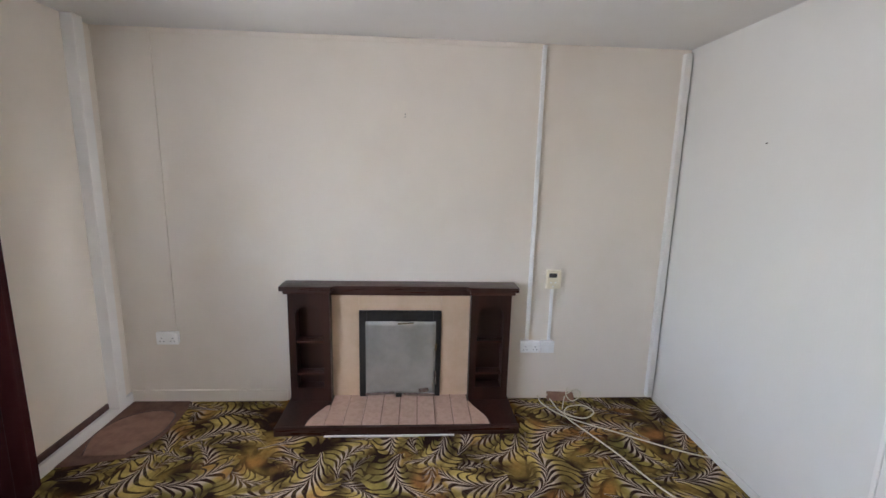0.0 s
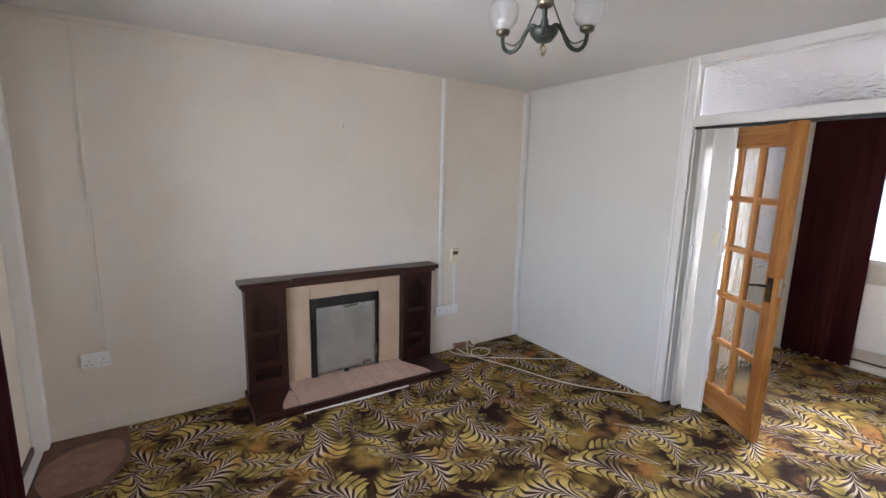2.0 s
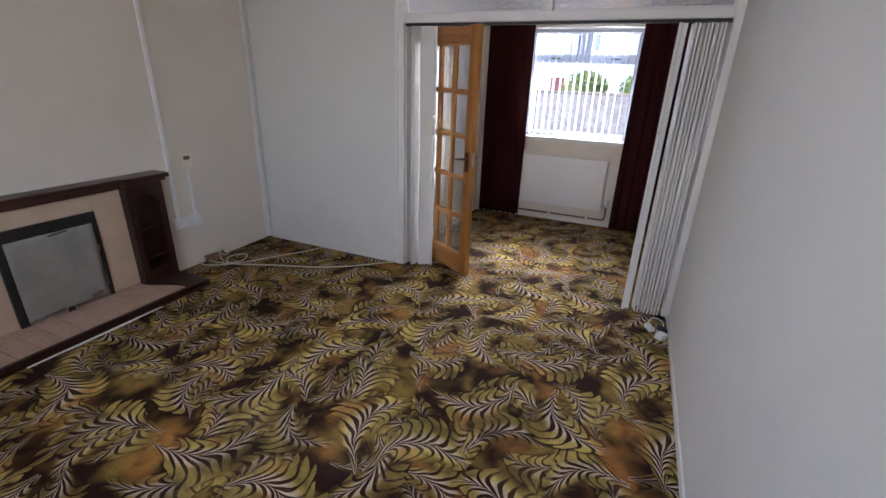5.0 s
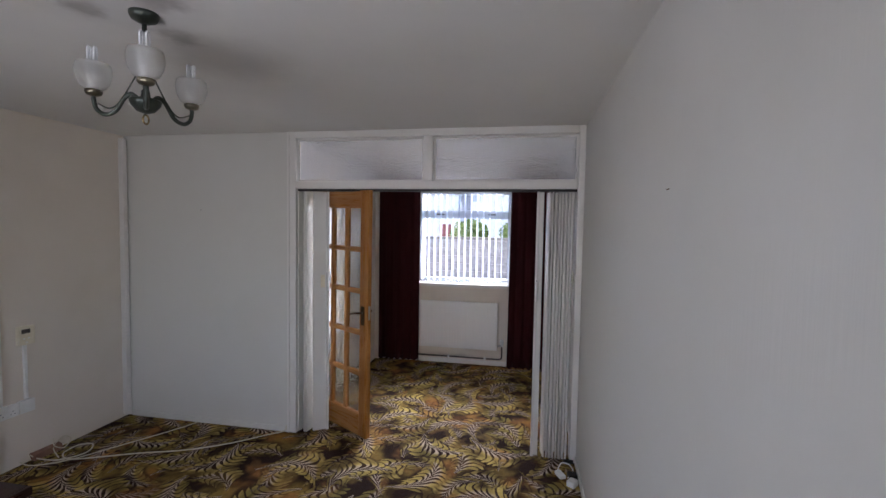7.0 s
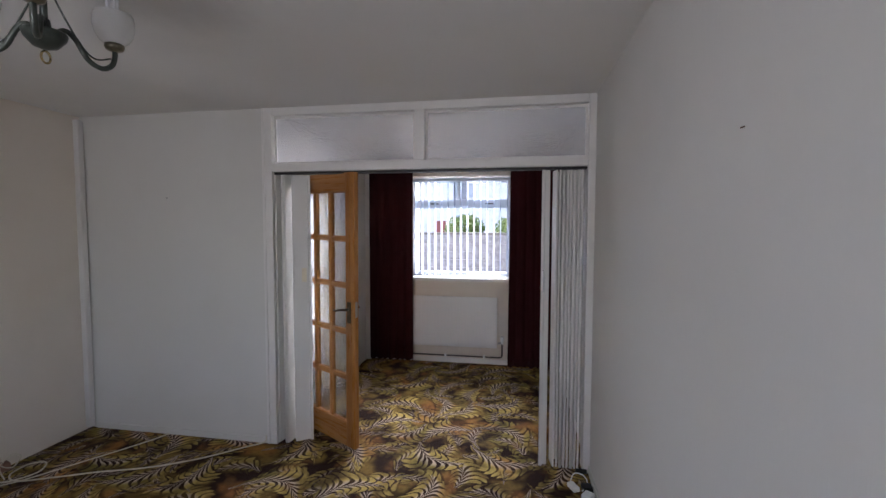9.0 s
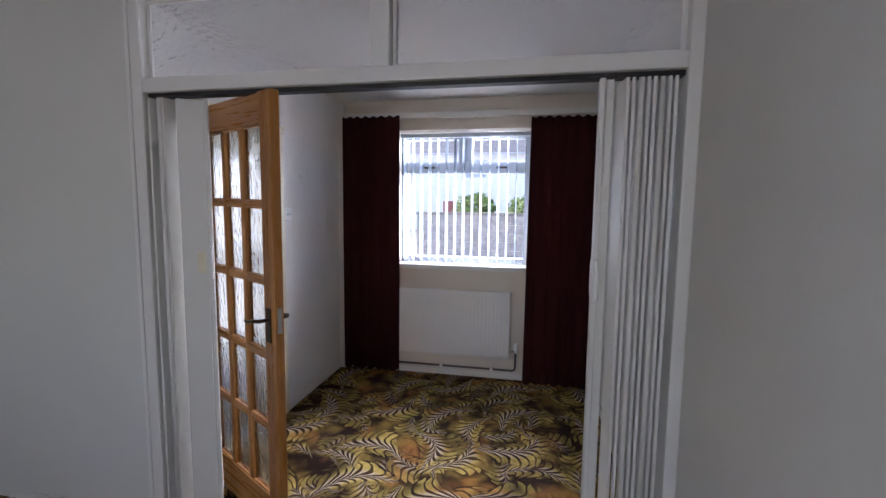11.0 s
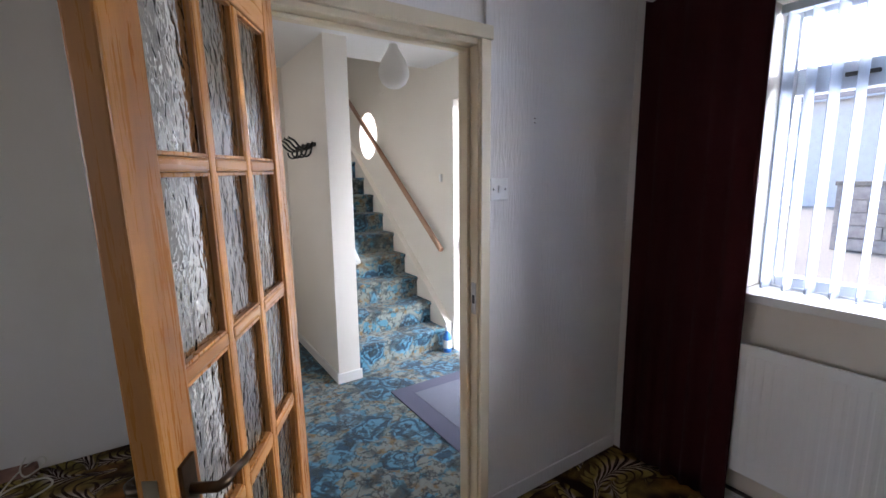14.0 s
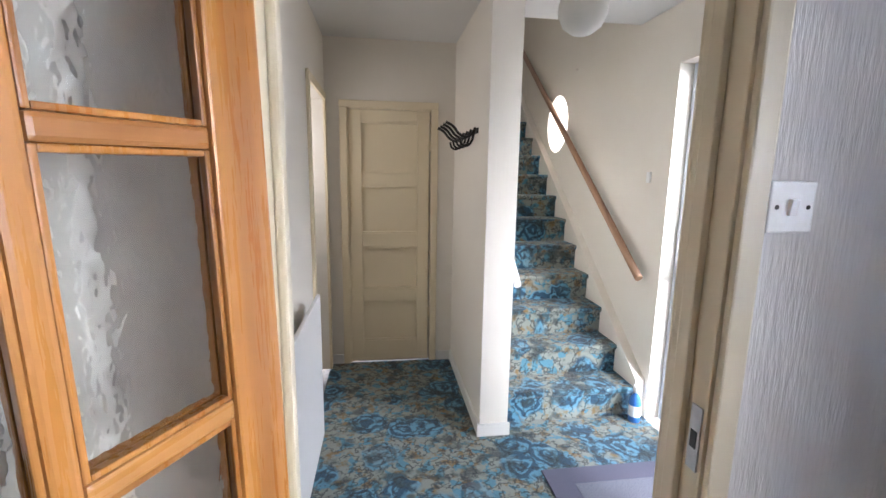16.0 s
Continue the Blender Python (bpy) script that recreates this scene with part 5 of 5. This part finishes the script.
for k in range(13):
    a, z = Y0 + GO * k, RISE * (k + 1)
    bm = bmesh.new()
    prof = [(a, 0.0 if k == 0 else z - RISE - 0.004), (a, z - 0.045), (a - 0.012, z - 0.035), (a - 0.022, z - 0.020), (a - 0.020, z - 0.006), (a - 0.006, z), (a + GO + 0.004, z), (a + GO + 0.004, 0.0 if k == 0 else z - RISE - 0.004)]
    prism(bm, prof, 1.21, 2.055, 0)
    for e in bm.edges:
        e.smooth = True
    structure("stair_step_%d" % (k + 1), bm, M_ROSE, "stair covered in blue rose carpet", "stair")
bm = bmesh.new()
pts = [(Y0 - 0.03, 0.0), (Y0 - 0.03, 0.235), (Y0 + 12 * GO, 0.235 + 12.1 * RISE), (Y0 + 13 * GO, 0.235 + 13 * RISE), (Y0 + 13 * GO, 0.0)]
prism(bm, pts, 2.055, EAST, 0)
structure("stair_stringer", bm, M_HALL, "cream painted stair string along the front wall", "stringer")
structure("landing_floor", boxes(((1.21, Y0 + 13 * GO, 2.35), (EAST, 4.2, 2.43))), M_ROSE, "carpeted landing at the top of the stairs", "landing")

rail = thing("handrail", "plain wooden stair handrail on the front wall", "handrail")
bm = bmesh.new()
sweep(bm, [(2.055, 0.205, 0.872), (2.055, 3.10, 3.10)], 0.024, 12)
part("rail", bm, M_RAIL, rail)
for f in (0.10, 0.45, 0.8):
    y, z = 0.205 + 2.895 * f, 0.872 + 2.228 * f
    bm = bmesh.new()
    sweep(bm, [(2.055, y, z - 0.02), (2.06, y, z - 0.05), (EAST, y, z - 0.06)], 0.007, 8)
    part("bracket", bm, M_STEEL, rail)
rail = thing("handrail", "short white painted handrail on the spine wall", "handrail")
bm = bmesh.new()
sweep(bm, [(1.262, 0.12, 0.865), (1.262, 3.0, 3.15)], 0.021, 12)
part("rail", bm, M_GLOSS, rail)
for f in (0.1, 0.5):
    y, z = 0.12 + 2.88 * f, 0.865 + 2.285 * f
    part("bracket", sweep(bmesh.new(), [(1.262, y, z), (1.21, y, z - 0.04)], 0.007, 8), M_STEEL, rail)

rack = thing("coat_rack", "black wrought coat rack with four double hooks", "coat rack")
part("back_bar", boxes(((1.036, 0.285, 1.715), (1.046, 0.80, 1.745)), bevel=0.003), M_BLACK, rack)
for y in (0.33, 0.45, 0.57, 0.69):
    bm = bmesh.new()
    sweep(bm, smooth_path([(1.036, y, 1.75), (1.02, y, 1.715), (0.985, y, 1.695), (0.94, y, 1.715), (0.905, y, 1.755), (0.865, y, 1.775)], 4), [0.008] * 20 + [0.011], 8)
    part("hook_upper", bm, M_BLACK, rack)
    bm = bmesh.new()
    sweep(bm, smooth_path([(1.03, y, 1.725), (1.015, y, 1.67), (0.985, y, 1.645), (0.955, y, 1.66), (0.948, y, 1.69)], 4), [0.007] * 16 + [0.010], 8)
    part("hook_lower", bm, M_BLACK, rack)

lamp = thing("pendant_lamp", "white opal egg-shaped hall pendant lamp", "pendant lamp")
part("shade", lathe(bmesh.new(), [(0.004, 0.0), (0.035, 0.006), (0.066, 0.028), (0.083, 0.066), (0.083, 0.10), (0.068, 0.145), (0.044, 0.185), (0.026, 0.215), (0.022, 0.232)], (1.197, -0.66, 1.966), 28), M_SHADE, lamp)
part("flex", sweep(bmesh.new(), [(1.197, -0.66, 2.195), (1.197, -0.66, 2.40)], 0.004, 6), M_PLASTIC, lamp)
part("rose", lathe(bmesh.new(), [(0.014, -0.03), (0.04, -0.02), (0.045, 0.0)], (1.197, -0.66, H), 20), M_PLASTIC, lamp)
single("door_chime", boxes(((EAST - 0.014, 0.265, 1.45), (EAST, 0.30, 1.515)), bevel=0.004), M_PLASTIC, "small cream chime box on the hall wall", "chime")

mat = thing("door_mat", "lilac-grey door mat with a pale woven centre", "mat")
part("border", boxes(((1.292, -1.12, 0.0), (2.04, -0.30, 0.010)), bevel=0.004), M_MAT, mat)
part("centre", boxes(((1.42, -1.00, 0.010), (1.92, -0.42, 0.0125))), M_MATPALE, mat, "pale ribbed centre")

btl = thing("spray_bottle", "blue and white cleaning bottle on the hall floor", "bottle")
part("body", lathe(bmesh.new(), [(0.032, 0.001), (0.036, 0.01), (0.036, 0.12), (0.028, 0.16), (0.014, 0.18), (0.014, 0.195)], (2.03, 0.085, 0), 16), M_BLUE, btl)
part("label_band", lathe(bmesh.new(), [(0.0365, 0.04), (0.0368, 0.045), (0.0368, 0.105), (0.0365, 0.11)], (2.03, 0.085, 0), 16), M_PLASTIC, btl)
part("cap", lathe(bmesh.new(), [(0.017, 0.19), (0.019, 0.195), (0.019, 0.225), (0.015, 0.235)], (2.03, 0.085, 0), 14), M_PLASTIC, btl, "white cap")

# front door with its side light
fd = tagged(new("door_front"), "white plastic front door with obscure glass and side light", "front door", kind="structure")
XA, XB = 2.20, 2.27
for nm, a, b in (("outer_frame", (XA, 0.035, 0), (XB, 0.10, 2.10)), ("outer_frame", (XA, -1.36, 0), (XB, -1.29, 2.10)), ("outer_frame", (XA, -1.29, 2.03), (XB, 0.035, 2.10)), ("outer_frame", (XA, -1.29, 0), (XB, 0.035, 0.05)),
                 ("centre_post", (XA, -0.44, 0.05), (XB, -0.36, 2.03)), ("side_midrail", (XA + 0.01, -0.36, 0.90), (XB - 0.01, 0.035, 0.99)),
                 ("leaf_stile", (XA + 0.005, -0.55, 0.05), (XB - 0.005, -0.44, 2.03)), ("leaf_stile", (XA + 0.005, -1.29, 0.05), (XB - 0.005, -1.18, 2.03)),
                 ("leaf_rail", (XA + 0.005, -1.18, 1.92), (XB - 0.005, -0.55, 2.03)), ("leaf_rail", (XA + 0.005, -1.18, 0.90), (XB - 0.005, -0.55, 1.02)), ("leaf_rail", (XA + 0.005, -1.18, 0.05), (XB - 0.005, -0.55, 0.24))):
    part(nm, boxes((a, b), bevel=0.007), M_UPVC, fd)
for a, b in (((2.233, -0.36, 0.05), (2.237, 0.035, 0.90)), ((2.233, -0.36, 0.99), (2.237, 0.035, 2.03)), ((2.233, -1.18, 1.02), (2.237, -0.55, 1.92)), ((2.233, -1.18, 0.24), (2.237, -0.55, 0.90))):
    pane = part("obscure_pane", boxes((a, b)), M_FROST, fd, "frosted glass pane")
    pane.visible_shadow = False
part("handle_plate", boxes(((XA - 0.012, -0.515, 0.92), (XA + 0.005, -0.485, 1.15)), bevel=0.004), M_BLACK, fd, "black handle plate")
part("lever", sweep(bmesh.new(), [(XA - 0.01, -0.50, 1.06), (XA - 0.05, -0.50, 1.06), (XA - 0.055, -0.52, 1.06), (XA - 0.055, -0.61, 1.06)], 0.009, 8), M_BLACK, fd, "black lever")

# ---- outside: front garden, stone wall, houses ----
structure("ground", boxes(((-60, -80, -0.45), (90, 80, -0.25))), M_GRAVEL, "pale gravel and paving in front of the house", "ground")
gw = thing("garden_wall", "low garden wall of grey stone blocks with pale coping", "garden wall")
XS = 13.0
part("core", boxes(((XS + 0.03, -14.0, -0.25), (XS + 0.25, 0.55, 1.22))), M_STONE, gw)
bm_rows = 5
for r in range(bm_rows):
    y, z = -11.0, -0.22 + r * 0.288
    while y < 0.5:
        w = random.uniform(0.55, 1.1)
        e = min(y + w, 0.55)
        d = random.uniform(0.0, 0.03)
        part("block", boxes(((XS - d, y + 0.015, z), (XS + 0.06, e - 0.015, z + 0.265)), bevel=0.012), M_STONE, gw)
        y += w
y = -11.0
while y < 0.5:
    part("coping", boxes(((XS - 0.05, y + 0.01, 1.225), (XS + 0.32, min(y + 0.9, 0.58) - 0.01, 1.32)), bevel=0.012), M_GRAVEL, gw, "pale coping stone")
    y += 0.9
rails_ob = thing("garden_railing", "thin dark metal garden railing beside the path", "railing")
for x in (5.0, 7.0, 9.0, 11.0):
    part("post", boxes(((x, 0.75, -0.25), (x + 0.05, 0.80, 0.75)), bevel=0.004), M_BLACK, rails_ob)
part("top_bar", boxes(((5.0, 0.755, 0.75), (11.05, 0.795, 0.78))), M_BLACK, rails_ob)
part("low_bar", boxes(((5.05, 0.76, 0.25), (11.0, 0.79, 0.28))), M_BLACK, rails_ob)


def house(label, ya, yb, x):
    ob = thing("terraced_house", label, "house", "houses opposite")
    part("wall", boxes(((x, ya, -0.25), (x + 7, yb, 5.4))), M_RENDER, ob)
    bm = bmesh.new()
    prism(bm, [(x - 0.4, 5.3), (x + 3.5, 7.6), (x + 7.4, 5.3)], ya, yb, 1)
    part("roof", bm, M_ROOF, ob)
    for yc in (ya + 1.6,):
        for zc in (1.1, 3.6):
            win = part("window", boxes(((x - 0.05, yc - 0.8, zc), (x - 0.001, yc + 0.8, zc + 1.25)), bevel=0.01), M_UPVC, ob)
            for k in (-1, 1):
                part("pane", boxes(((x - 0.06, yc + k * 0.38 - 0.33, zc + 0.08), (x - 0.051, yc + k * 0.38 + 0.33, zc + 1.17))), M_PANE, win)
    door = part("front_door", boxes(((x - 0.05, (ya + yb) / 2 - 0.45, -0.2), (x - 0.001, (ya + yb) / 2 + 0.45, 1.9)), bevel=0.01), M_REDDOOR, ob, "red front door")
    part("gutter", boxes(((x - 0.45, ya, 5.22), (x - 0.3, yb, 5.3))), M_UPVC, ob)
    return ob


for ya, yb in ((-22, -15), (-15, -8), (-8, -1), (-1, 6), (6, 13), (13, 20)):
    house("white rendered terraced house across the road", ya, yb, 30.0)


def bush(x, y, z, r, label):
    ob = thing("bush", label, "bush", "garden bushes")
    bm = bmesh.new()
    for k in range(5):
        a = k * 1.26
        sweep(bm, [(x, y, -0.25), (x + 0.3 * r * math.cos(a), y + 0.3 * r * math.sin(a), z * 0.6), (x + 0.7 * r * math.cos(a), y + 0.7 * r * math.sin(a), z)], [0.04, 0.03, 0.01], 6)
    part("stems", bm, M_BROWN, ob)
    verts, faces = [], []
    for k in range(1500):
        d = Vector((random.gauss(0, 1), random.gauss(0, 1), random.gauss(0, 1))).normalized()
        rr = r * (0.62 + 0.4 * random.random()) * (1 + 0.22 * noise.noise(d * 2.2 + Vector((x, y, 0))))
        c = Vector((x, y, z)) + Vector((d.x * rr, d.y * rr, d.z * rr * 0.8))
        u = Vector((random.gauss(0, 1), random.gauss(0, 1), random.gauss(0, 1))).normalized() * 0.10
        w = u.orthogonal().normalized() * 0.06
        i = len(verts)
        verts += [c - u, c + w, c + u, c - w]
        faces.append((i, i + 1, i + 2, i + 3))
    data = bpy.data.meshes.new("leaves")
    data.from_pydata([tuple(v) for v in verts], [], faces)
    data.materials.append(M_BUSH)
    leaves = new("leaves", data)
    leaves.parent = ob
    return ob


bush(15.5, -1.15, 1.35, 0.85, "rounded bright green garden bush behind the wall")
bush(16.0, -3.3, 1.25, 0.95, "wider bright green garden bush behind the wall")
car = thing("parked_car", "blue car parked across the road", "car")
bm = bmesh.new()
prism(bm, [(-9.9, 0.0), (-9.95, 0.35), (-9.6, 0.55), (-9.0, 0.62), (-8.4, 1.05), (-7.2, 1.08), (-6.5, 0.65), (-5.9, 0.55), (-5.85, 0.0)], 20.0, 21.6, 0)
part("body", bm, M_BLUECAR, car)
bm = bmesh.new()
prism(bm, [(-8.85, 0.66), (-8.35, 0.99), (-7.25, 1.02), (-6.72, 0.68)], 19.985, 19.995, 0)
part("side_window", bm, M_PANE, car, "dark side window")
for y in (-9.1, -6.7):
    wheel = part("wheel", sweep(bmesh.new(), [(19.95, y, 0.05), (20.2, y, 0.05)], 0.3, 18), M_BLACK, car)
    part("rim", sweep(bmesh.new(), [(19.93, y, 0.05), (19.95, y, 0.05)], 0.18, 14), M_STEEL, wheel)
